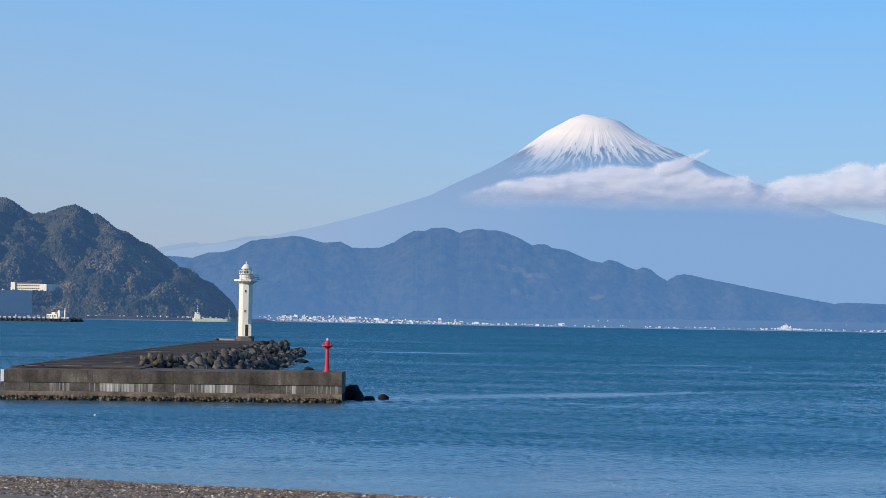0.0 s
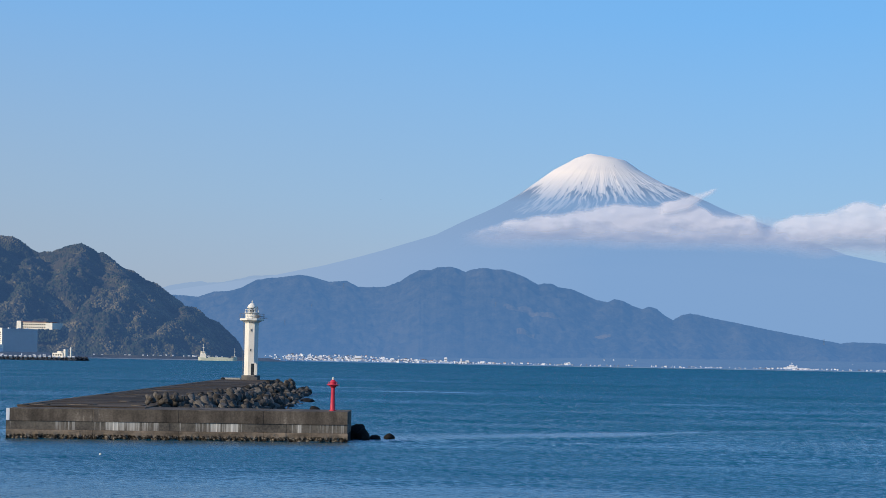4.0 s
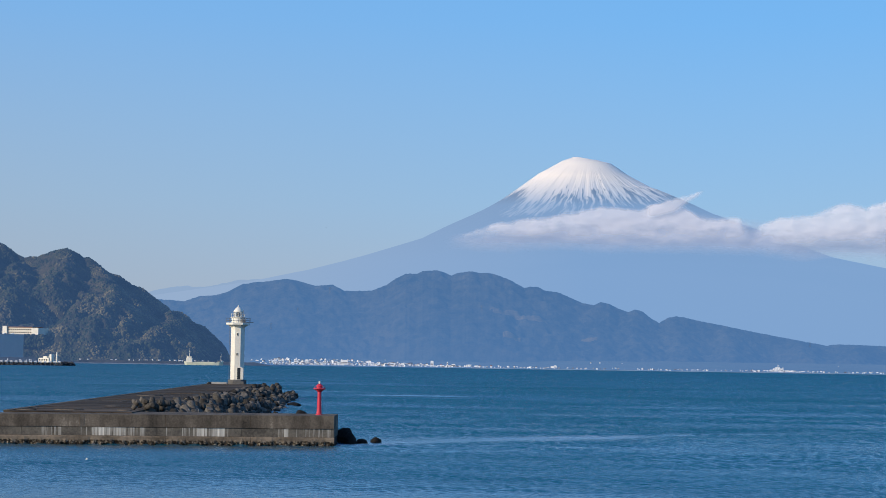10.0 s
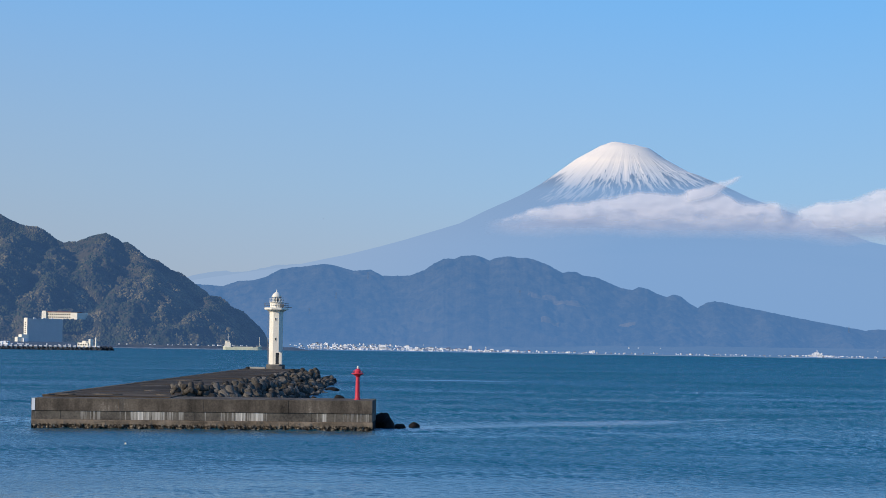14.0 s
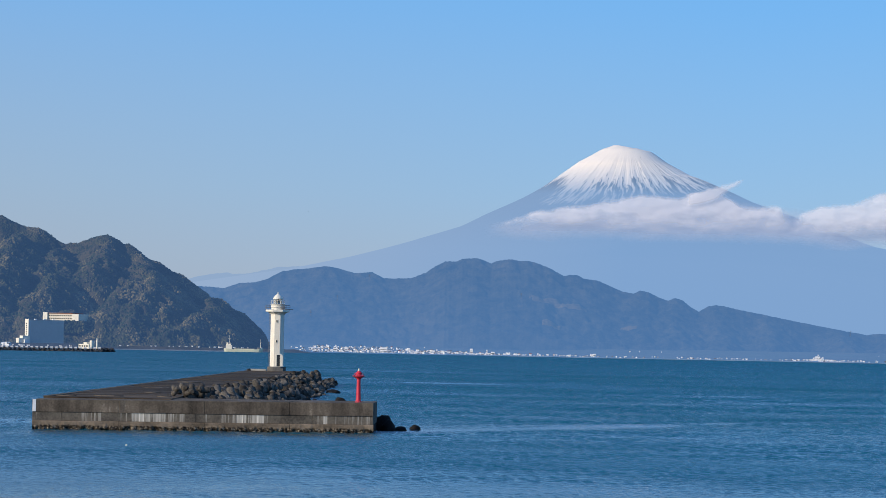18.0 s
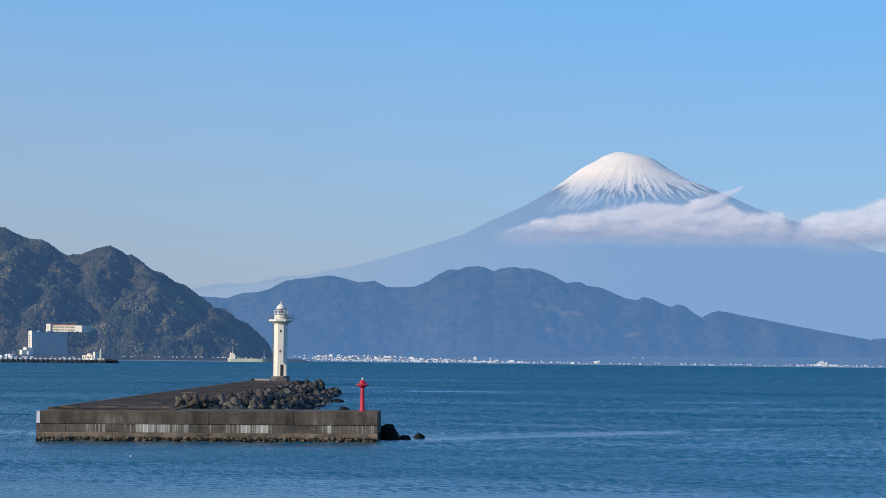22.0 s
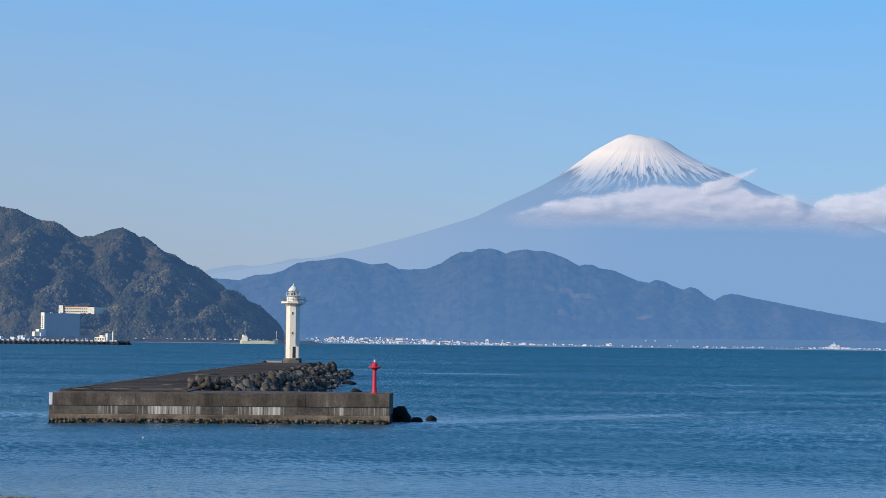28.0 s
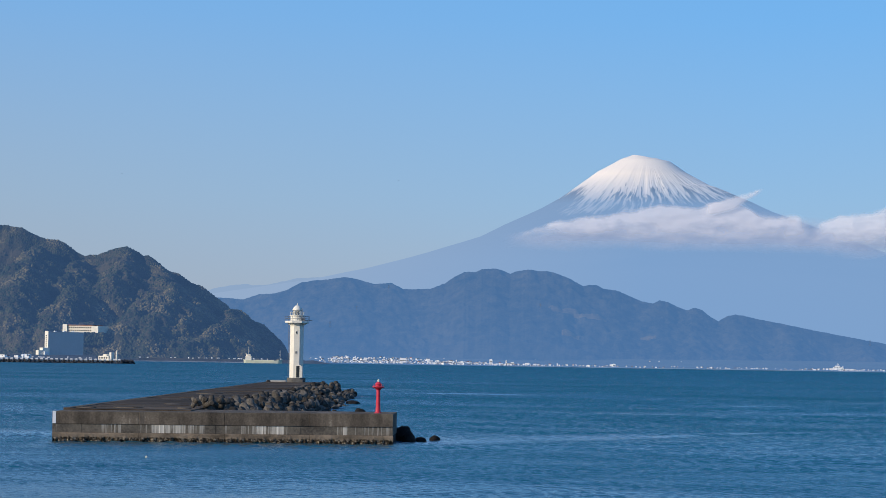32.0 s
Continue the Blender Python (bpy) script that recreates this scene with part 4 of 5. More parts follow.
tagged(new("coast_point", mesh_of("coast_point", pv_, grid_faces(5, 60), LAND)), "dark low wooded point running out from the hill", "shore", kind="structure")

# coast wall below the hill
for i in range(16):
    u0 = -134 + i * 3.55
    a, c = seen_at(3268, u0, 0), seen_at(3268, u0 + 3.5, 0)
    o = part("sea_wall", box(a.x, c.x, 3267, 3269, 1.0, 4.2 + 0.5 * rng.random(), 0.05), LAND)
    tagged(o, "long grey coastal road wall", "wall", "coast wall", "structure")

# ---------------------------------------------------------------- far harbour breakwater
fb = tagged(empty("harbour_breakwater"), "long harbour breakwater lined with concrete armour blocks", "breakwater")
FB0, FB1 = -395.0, -281.0


def fb_y(x):
    return 1905 + (x - FB0) / (FB1 - FB0) * 120


for i in range(12):
    xa, xb = FB0 + (FB1 - FB0) * i / 12, FB0 + (FB1 - FB0) * (i + 1) / 12
    ya = (fb_y(xa) + fb_y(xb)) / 2
    o = part("wall_section", box(-(xb - xa) / 2 * 1.46, (xb - xa) / 2 * 1.46, -2.5, 3.5, -1.0, 2.3 + 0.12 * (i % 2), 0.1), CONCRETE, fb)
    o.matrix_basis = pose((xa + xb) / 2, ya + 3, 0, 0, 0, 46.5)
big_me = bpy.data.meshes.new("armour_block")
b = bmesh.new()
for d in ((0, 0, 1), (0.943, 0, -0.333), (-0.471, 0.816, -0.333), (-0.471, -0.816, -0.333)):
    rod(b, Vector(d) * -0.1, Vector(d) * 2.0, 0.85, 8, 0.58)
b.to_mesh(big_me)
b.free()
big_me.materials.append(rough_mat("sea_worn_concrete", (0.018, 0.021, 0.026), (0.085, 0.090, 0.098), 0.5, 0.95, 0.4, 8))
CAP = rough_mat("bleached_concrete", (0.50, 0.48, 0.44), (0.66, 0.64, 0.60), 0.5, 0.9, 0.3, 8)
cap_me = bpy.data.meshes.new("cap_block")
b = box(-1.0, 1.0, -1.2, 1.2, 0, 1.5, 0.15)
b.to_mesh(cap_me)
b.free()
cap_me.materials.append(CAP)
n = 36
for i in range(n):
    x = FB0 + (FB1 - FB0 - 4) * i / (n - 1)
    o = new("cap_block", cap_me)
    o.parent = fb
    o.matrix_basis = pose(x, fb_y(x) - 2.6, 1.75, 24, -8, 10)
    for q in range(2):
        o = new("armour_block", big_me)
        o.parent = fb
        o.matrix_basis = pose(x + q * 1.7, fb_y(x) - 5.0 - 2.0 * q, 0.1, rng.uniform(0, 360), rng.uniform(0, 360), rng.uniform(0, 360))
for i in range(22):
    o = new("armour_block", big_me)
    o.parent = fb
    o.matrix_basis = pose(FB1 + rng.uniform(-9, 5), fb_y(FB1) + rng.uniform(-4, 8), rng.uniform(0.3, 1.9), rng.uniform(0, 360), rng.uniform(0, 360), rng.uniform(0, 360))
ht = tagged(empty("harbour_light", pose(-287.5, 2021, 2.3)), "slim white harbour light tower", "lighthouse")
part("column", lathe([(0.9, 0), (0.9, 0.5), (0.7, 0.6), (0.62, 6.6)], 12), WHITE, ht)
part("head", lathe([(0.85, 6.6), (0.85, 6.9), (0.4, 7.0), (0.4, 7.9), (0.1, 8.2)], 12), WHITE, ht)
hh = tagged(empty("harbour_house", pose(-297.0, 2030, 2.2, 0, 0, -24)), "white two-storey harbour office", "building")
part("wall", box(-5.0, 4.2, -3, 3, 0, 3.6, 0.05), WHITE, hh)
part("annex", box(-1.0, 2.0, -2.5, 2.5, 3.6, 5.0, 0.05), WHITE, hh)
part("stair_tower", box(4.2, 6.0, -2, 2, 0, 6.4, 0.05), WHITE, hh)
for i in range(4):
    part("window", box(-4.4 + i * 2.1, -3.2 + i * 2.1, -3.04, -2.9, 1.5, 2.7), SHADE, hh)

# ---------------------------------------------------------------- large white hall and hotel on the slope
GREYWALL = rough_mat("light_grey_cladding", (0.66, 0.66, 0.66), (0.78, 0.78, 0.77), 0.02, 0.7, 0.1, 20)
HD = 3180.0
# greyer than the end wall: part of the front's shade is in this colour
HALL = rough_mat("shaded_hall_cladding", (0.50, 0.49, 0.48), (0.58, 0.57, 0.55), 0.02, 0.8, 0.1, 20)
bh = tagged(empty("cold_store", pose(-0.1622 * HD, HD, 6.0, 0, 0, 38)), "large windowless warehouse hall with a shade-greyed front and white end", "building")
part("hall", box(-24.0, 24.0, -4, 4, 0, 27.0, 0.1), HALL, bh)
part("parapet", box(-24.2, 24.2, -4.2, 4.2, 27.0, 27.8, 0.05), HALL, bh)
part("end_wall", box(-24.4, -24.05, -4.3, 4.3, 0, 28.6, 0.05), WHITE, bh, "sunlit white end wall")
for i in range(7):
    part("sign_bar", box(-24.56, -24.42, -0.6, 1.6, 22.5 - i * 2.5, 23.7 - i * 2.5), SHADE, bh)
part("stair_block", box(-34.0, -24.7, -9, -1, 0, 8.6, 0.1), WHITE, bh)
part("annex", box(-39.5, -34.1, -9, -2, 0, 5.6, 0.1), WHITE, bh)
part("tank_house", box(-33.0, -27.0, -12.5, -9.2, 0, 4, 0.1), GREYWALL, bh)
for i in range(3):
    part("roof_vent", box(-14 + i * 12, -11.5 + i * 12, -1.2, 1.2, 27.8, 28.9), GREYWALL, bh)
ROOF_RED = rough_mat("red_brown_roof", (0.22, 0.08, 0.05), (0.36, 0.15, 0.10), 0.2, 0.85, 0.3, 8)
ROOF_GREY = rough_mat("grey_tile_roof", (0.10, 0.10, 0.11), (0.24, 0.24, 0.25), 0.2, 0.85, 0.3, 8)
CREAMW = rough_mat("cream_render", (0.62, 0.56, 0.45), (0.76, 0.70, 0.58), 0.05, 0.8, 0.1, 10)
hrow = int((235 - 155.5) / 161 * 479)
hot_d = 3345.0
for r in range(200):
    co = hill.data.vertices[r * 480 + hrow].co
    if co.z > EYE + 0.0088 * co.y:
        hot_d = co.y
        break
ho = tagged(empty("hillside_hotel", pose(-0.1555 * (hot_d - 12), hot_d - 12, EYE + 0.0090 * hot_d, 0, 0, -14)), "long cream hotel on the wooded slope", "building")
part("wall", box(-18, 15, -5, 30, -1.0, 8.0, 0.1), CREAMW, ho)
part("wing", box(-24, -18.05, -7, 29, -1.0, 9.6, 0.1), WHITE, ho)
part("end_block", box(15.05, 24, -6, 29, -1.0, 7.6, 0.1), WHITE, ho)
part("roof", box(-18.8, 15.6, -5.8, 30.4, 8.0, 8.8, 0.1), ROOF_RED, ho, "red-brown flat roof edge")
part("podium", box(-25, 22, -6.5, 30, -14.0, -1.02, 0.2), HILL_MAT, ho, "overgrown dark terrace wall")
for i in range(11):
    for r in range(2):
        w = part("window", box(-16.8 + i * 2.9, -14.9 + i * 2.9, -5.06, -4.9, 1.2 + r * 3.6, 2.4 + r * 3.6), SHADE, ho)

# ---------------------------------------------------------------- houses: a few kinds, then copies
def house(name, w, l, h, roof, wall_m, roof_m, label):
    e = tagged(empty(name), label, "house", "houses of the far town")
    part("wall", box(-w / 2, w / 2, -l / 2, l / 2, -1.5, h), wall_m, e)
    b = bmesh.new()
    if roof > 0:
        o_ = 0.25
        p = [(-w / 2 - o_, -l / 2 - o_, h), (w / 2 + o_, -l / 2 - o_, h), (w / 2 + o_, l / 2 + o_, h), (-w / 2 - o_, l / 2 + o_, h), (-w / 2 - o_, 0, h + roof), (w / 2 + o_, 0, h + roof)]
        vs = [b.verts.new(q) for q in p]
        for f in ((0, 1, 5, 4), (2, 3, 4, 5), (0, 4, 3), (1, 2, 5), (3, 2, 1, 0)):
            b.faces.new([vs[q] for q in f])
    else:
        box(-w / 2 - 0.1, w / 2 + 0.1, -l / 2 - 0.1, l / 2 + 0.1, h, h + 0.3, 0, b)
    part("roof", b, roof_m, e)
    for i in range(int(w / 2.6)):
        x = -w / 2 + (i + 0.5) * w / int(w / 2.6)
        part("window", box(x - 0.25, x + 0.25, -l / 2 - 0.04, -l / 2 + 0.1, h * 0.45, h * 0.75), SHADE, e)
    return e


HOUSE = rough_mat("white_house_render", (0.72, 0.73, 0.74), (0.86, 0.86, 0.85), 0.3, 0.8, 0.1, 6)
kinds = [house("house", 2.0, 2.4, 1.5, 0.7, HOUSE, ROOF_GREY, "small white house with a grey gabled roof"),
         house("house", 2.7, 2.6, 1.3, 0.8, GREYWALL, ROOF_GREY, "cream house with a grey gabled roof"),
         house("house", 1.5, 2.0, 2.1, 0, HOUSE, HOUSE, "small white flat-roofed block house"),
         house("house", 3.8, 3, 1.7, 0, HOUSE, ROOF_GREY, "long white flat-roofed building"),
         house("house", 2.2, 2.4, 1.4, 0.7, HOUSE, ROOF_RED, "white house with a red-brown roof"),
         house("house", 5.5, 4, 1.6, 0.6, GREYWALL, HOUSE, "pale grey factory shed"),
         house("house", 1.3, 1.8, 1.1, 0.5, GREYWALL, HOUSE, "tiny pale shore house")]
# haze over the far shore and its beach is emission in both materials
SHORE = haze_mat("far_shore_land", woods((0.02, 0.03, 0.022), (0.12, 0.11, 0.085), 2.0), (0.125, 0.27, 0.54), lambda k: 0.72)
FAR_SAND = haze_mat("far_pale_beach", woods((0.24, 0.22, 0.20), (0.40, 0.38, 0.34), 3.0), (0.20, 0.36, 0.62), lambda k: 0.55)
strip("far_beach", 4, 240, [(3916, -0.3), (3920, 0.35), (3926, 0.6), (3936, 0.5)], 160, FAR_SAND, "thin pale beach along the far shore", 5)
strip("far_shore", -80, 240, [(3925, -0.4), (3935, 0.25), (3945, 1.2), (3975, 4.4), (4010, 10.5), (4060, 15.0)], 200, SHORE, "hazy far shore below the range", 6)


def shore_z(d):
    return float(np.interp(d, [3935, 3945, 3975, 4010], [0.5, 1.2, 4.4, 10.5]))


used = set()


def settle(kind, u, d, z=None, turn=None, size=1.0):
    p = seen_at(d, u, 0)
    p.z = shore_z(d) + 0.4 if z is None else z
    m = Matrix.Translation(p) @ pose(0, 0, 0, 0, 0, rng.uniform(-35, 45) if turn is None else turn) @ Matrix.Scale(size * rng.uniform(0.7, 1.3), 4)
    if kind not in used:
        used.add(kind)
        kinds[kind].matrix_basis = m.normalized()
        return kinds[kind]
    return copy_thing(kinds[kind], m)


def band(u):
    """How deep the town reaches back from the water: wide by the point, narrow along the open beach."""
    return 58 * max(0.22, min(1.0, (20 - u) / 55))


for i in range(150):
    u = rng.triangular(-71, 24, -46) if i % 3 else rng.uniform(-62, 45)
    settle(rng.choice((0, 1, 1, 2, 3, 3, 4, 5, 6, 6)), u, 3946 + band(u) * rng.random() ** 1.3)
for i in range(62):
    settle(rng.choice((6, 6, 0, 3, 6, 2)), rng.uniform(30, 190), 3945 + 16 * rng.random(), size=0.55)
for i in range(26):
    settle(rng.choice((3, 5, 2, 3)), rng.gauss(131, 6), 3946 + 18 * rng.random(), size=0.55)
for u in (-36, -33, -52, -2, 16, 28):
    settle(3, u, 3956, turn=10)
for i in range(8):
    settle(rng.choice((0, 2, 6)), rng.uniform(-60, 170), 4006, turn=20, size=0.6)
for i in range(34):
    u = rng.uniform(-145, -80)
    settle(rng.choice((0, 2, 6, 6, 3)), u, rng.uniform(3272, 3296), 4.7, 20, 0.62)
for i in range(14):
    settle(rng.choice((0, 3, 2, 5)), rng.uniform(-185, -152), rng.uniform(2900, 3000), 2.8, 15, 0.7)
for i in range(16):
    settle(rng.choice((0, 3, 2, 5, 4)), rng.uniform(-192, -174), rng.uniform(2900, 2960), 2.8, -20, 1.3)
# the rest of the town, too small and too many to pick apart
hv, hf, off = [], [], 0
for i in range(950):
    u = (rng.triangular(-71, 24, -46) if i % 4 else rng.uniform(-60, 190)) if i < 915 else rng.gauss(133, 5)
    d = 3944 + band(u) * rng.random() ** 1.3
    w, l, h = rng.uniform(0.7, 2.6), rng.uniform(0.6, 1.8), rng.uniform(0.4, 1.2)
    x, z = d * u / 1000, shore_z(d)
    hv += [(x + a * w, d + b * l, z + c) for c in (-1.0, h) for a, b in ((-0.5, -0.5), (0.5, -0.5), (0.5, 0.5), (-0.5, 0.5))] + [(x - 0.5 * w, d, z + h + 0.4), (x + 0.5 * w, d, z + h + 0.4)]
    hf += [tuple(q + off for q in f) for f in ((0, 1, 5, 4), (1, 2, 6, 9, 5), (2, 3, 7, 6), (3, 0, 4, 8, 7), (4, 5, 9, 8), (6, 7, 8, 9))]
    off += 10
k = Mat("far_house_mix")
k.set(Base_Color=k.ramp(k.n.new("ShaderNodeNewGeometry").outputs["Random Per Island"], [(0.0, (0.10, 0.11, 0.13)), (0.35, (0.30, 0.31, 0.34)), (0.7, (0.85, 0.85, 0.84))]), Roughness=0.8)
tagged(new("far_houses", mesh_of("far_houses", hv, hf, k.m, False)), "crowd of tiny pale houses along the far shore", "houses", kind="stuff")
# taller blocks and stacks of the town
for u, d, w, h in ((-33.8, 3953, 10, 6.6), (-0.7, 3960, 4.6, 6.6), (-48, 3972, 5, 4.5), (5.1, 3958, 2.2, 5.5), (7.4, 3954, 6, 3.0), (-57, 3976, 3, 4.5), (-41, 3990, 2.5, 3.5), (45.8, 3955, 4.4, 3.0), (-52, 3966, 7, 3.2)):
    tb = tagged(empty("apartment_block", seen_at(d, u, 0) and Matrix.Translation((d * u / 1000, d, shore_z(d)))), "white apartment block above the far town", "building", "blocks of the far town")
    part("wall", box(-w / 2, w / 2, -3, 3, -2, h, 0.05), HOUSE, tb)
    part("roof", box(-w / 2 + 0.6, w / 2 - 0.6, -2, 2, h, h + 0.9), GREYWALL, tb)
    for r in range(int(h / 2.4)):
        part("window_band", box(-w / 2 + 0.4, w / 2 - 0.4, -3.05, -2.9, 1.2 + r * 2.4, 2.0 + r * 2.4), SHADE, tb)

# the white works hall with its stepped decks at the end of the town
pl = tagged(empty("works_building", Matrix.Translation((3958 * 0.1297, 3958, shore_z(3958))) @ Matrix.Scale(0.62, 4)), "white stepped works building with a mast by the shore", "building")
part("hall", box(-16, 15, -4, 4, -2, 3.4, 0.05), HOUSE, pl)
part("middle_deck", box(-10, 11, -3, 3, 3.4, 6.6, 0.05), HOUSE, pl)
part("upper_deck", box(-5, 6, -2.5, 2.5, 6.6, 9.6, 0.05), GREYWALL, pl)
part("wing", box(16, 44, -2, 2, -2, 1.6, 0.05), HOUSE, pl)
part("tower", box(12, 14.2, -2, 2, 3.4, 8.4, 0.05), HOUSE, pl)
b = bmesh.new()
rod(b, (0.5, 0, 9.5), (0.5, 0, 16.5), 0.25, 6, 0.12)
rod(b, (-2.0, 0, 13.0), (3.0, 0, 13.0), 0.14, 6)
part("mast", b, HOUSE, pl)
for i in range(9):
    part("window", box(-14.5 + i * 3.2, -12.6 + i * 3.2, -4.06, -3.9, 1.0, 2.2), SHADE, pl)
for i in range(5):
    part("window", box(-8.5 + i * 3.8, -6.2 + i * 3.8, -3.06, -2.9, 4.4, 5.6), SHADE, pl)

mid_co = np.empty(len(mid.data.vertices) * 3, dtype=np.float32)
mid.data.vertices.foreach_get("co", mid_co)
mid_co = mid_co.reshape(90, 840, 3)


def on_range(u, e):
    """The row and column of the range where it is met at u and e thousandths."""
    col = int((u + 120) / 335 * 839)
    return next((r for r in range(90) if mid_co[r, col, 2] > EYE + e * mid_co[r, col, 1] / 1000), 60), col


# field colour with the range's haze laid over it as emission
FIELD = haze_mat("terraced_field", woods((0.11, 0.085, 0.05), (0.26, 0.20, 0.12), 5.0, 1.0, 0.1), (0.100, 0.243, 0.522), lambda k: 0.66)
for u, e, w, deep in ((31.8, 17, 15.4545, 3), (29.7, 10.3, 4.54545, 2), (58.5, 9.8, 4.09091, 1)):
    r, col = on_range(u, e)
    cols = range(max(0, col - int(w * 2)), min(839, col + int(w * 2)) + 1)
    fp = []
    for dr in range(-1, deep + 2):
        for c in cols:
            f = 1 - abs(c - col) / (2 * w + 1)
            q = mid_co[max(0, min(89, r + dr)), c]
            rim_ = 0.0 if dr in (-1, deep + 1) or f < 0.12 + 0.25 * abs(fbm(c * 0.3, dr * 2.0, u)) else 1.0
            fp.append((q[0], q[1] - 1.2 * rim_, q[2] + 0.9 * rim_ - 0.4))
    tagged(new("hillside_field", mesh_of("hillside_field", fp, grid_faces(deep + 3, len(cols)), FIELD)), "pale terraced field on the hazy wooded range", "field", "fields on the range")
first_mast = None
for u, e in ((-39.4, 25.7), (-51.5, 17.7), (-61.5, 12.2), (142.0, 8.0), (18.0, 20.0)):
    p = mid_co[on_range(u, e)]
    if first_mast is None:
        mast = tagged(empty("power_pylon"), "thin pale power pylon on the wooded range", "pylon", "pylons on the range")
        b = bmesh.new()
        for sx, sy in ((-1, -1), (1, -1), (1, 1), (-1, 1)):
            rod(b, (sx * 0.9, sy * 0.9, -1.5), (sx * 0.15, sy * 0.15, 9.5), 0.09, 4)
        part("legs", b, STEEL, mast)
        for z in (6.0, 7.4, 8.8):
            b = bmesh.new()
            rod(b, (-1.6, 0, z), (1.6, 0, z), 0.08, 4)
            part("crossarm", b, STEEL, mast)
        first_mast = mast
        mast.matrix_basis = Matrix.Translation(p.tolist())
    else:
        copy_thing(first_mast, Matrix.Translation(p.tolist()))

# ---------------------------------------------------------------- trees on the hill
k = Mat("tree_crowns")
tone = k.n.new("ShaderNodeNewGeometry").outputs["Random Per Island"]
region = k.noise(k.coords("Position", (1, 0.6, 1)), 0.026, 3, 0.55)
fine = k.noise(k.coords("Position"), 0.8, 3)
mixv = k.math("ADD", k.math("MULTIPLY", tone, 0.05), k.math("ADD", k.math("MULTIPLY", region, 0.86), k.math("MULTIPLY", fine, 0.1)))
k.set(Base_Color=k.ramp(mixv, [(0.43, (0.018, 0.034, 0.014)), (0.50, (0.050, 0.062, 0.024)), (0.55, (0.125, 0.108, 0.045)), (0.63, (0.205, 0.165, 0.080))]), Roughness=0.95)
# the hill's haze is mixed into the crowns as blue emission
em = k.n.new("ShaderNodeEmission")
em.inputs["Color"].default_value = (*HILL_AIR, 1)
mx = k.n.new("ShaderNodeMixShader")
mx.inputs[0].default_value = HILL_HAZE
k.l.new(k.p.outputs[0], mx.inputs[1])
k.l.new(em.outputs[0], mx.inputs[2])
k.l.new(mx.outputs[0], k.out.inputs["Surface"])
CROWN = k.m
hco = np.empty(len(hill.data.vertices) * 3, dtype=np.float32)
hill.data.vertices.foreach_get("co", hco)
hco = hco.reshape(200, 480, 3)
tb = bmesh.new()
bmesh.ops.create_icosphere(tb, subdivisions=1, radius=1)
tb.verts.index_update()
base_v = np.array([q.co[:] for q in tb.verts])
base_f = np.array([[q.index for q in f.verts] for f in tb.faces])
tb.free()
gen = np.random.default_rng(3)
tv, tf, off = [], [], 0
for i in range(40000):
    r, c = (gen.uniform(1, 144) if i % 5 else gen.uniform(128, 145)), gen.uniform(0, 478)
    ri, ci = int(r), int(c)
    p = hco[ri, ci] * (1 - (r - ri)) + hco[ri + 1, ci] * (r - ri)
    p = p + (hco[ri, ci + 1] - hco[ri, ci]) * (c - ci)
    if p[2] < 3.5 or (-164 < 1000 * p[0] / p[1] < -147 and 9.6 < 1000 * (p[2] - EYE) / p[1] < 13.0 and p[1] < hot_d + 25):
        continue
    s = (1.0 + 2.0 * gen.random() ** 2.2) * (0.62 if ri > 120 else 1.0)
    q = base_v * (1 + 0.3 * gen.standard_normal((len(base_v), 1)) * 0.6) * np.array([s, s, s * gen.uniform(0.8, 1.25)])
    tv.append(q + p + np.array([0, 0, s * -0.52]))
    tf.append(base_f + off)
    off += len(base_v)
# trees on the terrace below the hotel
for i in range(420):
    p = np.array([-0.1555 * (hot_d - 12) + gen.uniform(-27, 28), hot_d - 19.5 - gen.uniform(0, 4), EYE + 0.0090 * hot_d - gen.uniform(0.6, 15)])
    s = 1.0 + 1.4 * gen.random()
    q = base_v * (1 + 0.18 * gen.standard_normal((len(base_v), 1))) * np.array([s, s, s])
    tv.append(q + p + np.array([0, 0, s * -0.35]))
    tf.append(base_f + off)
    off += len(base_v)
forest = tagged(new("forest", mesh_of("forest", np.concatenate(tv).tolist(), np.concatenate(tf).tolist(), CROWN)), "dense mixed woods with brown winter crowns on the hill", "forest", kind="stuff")

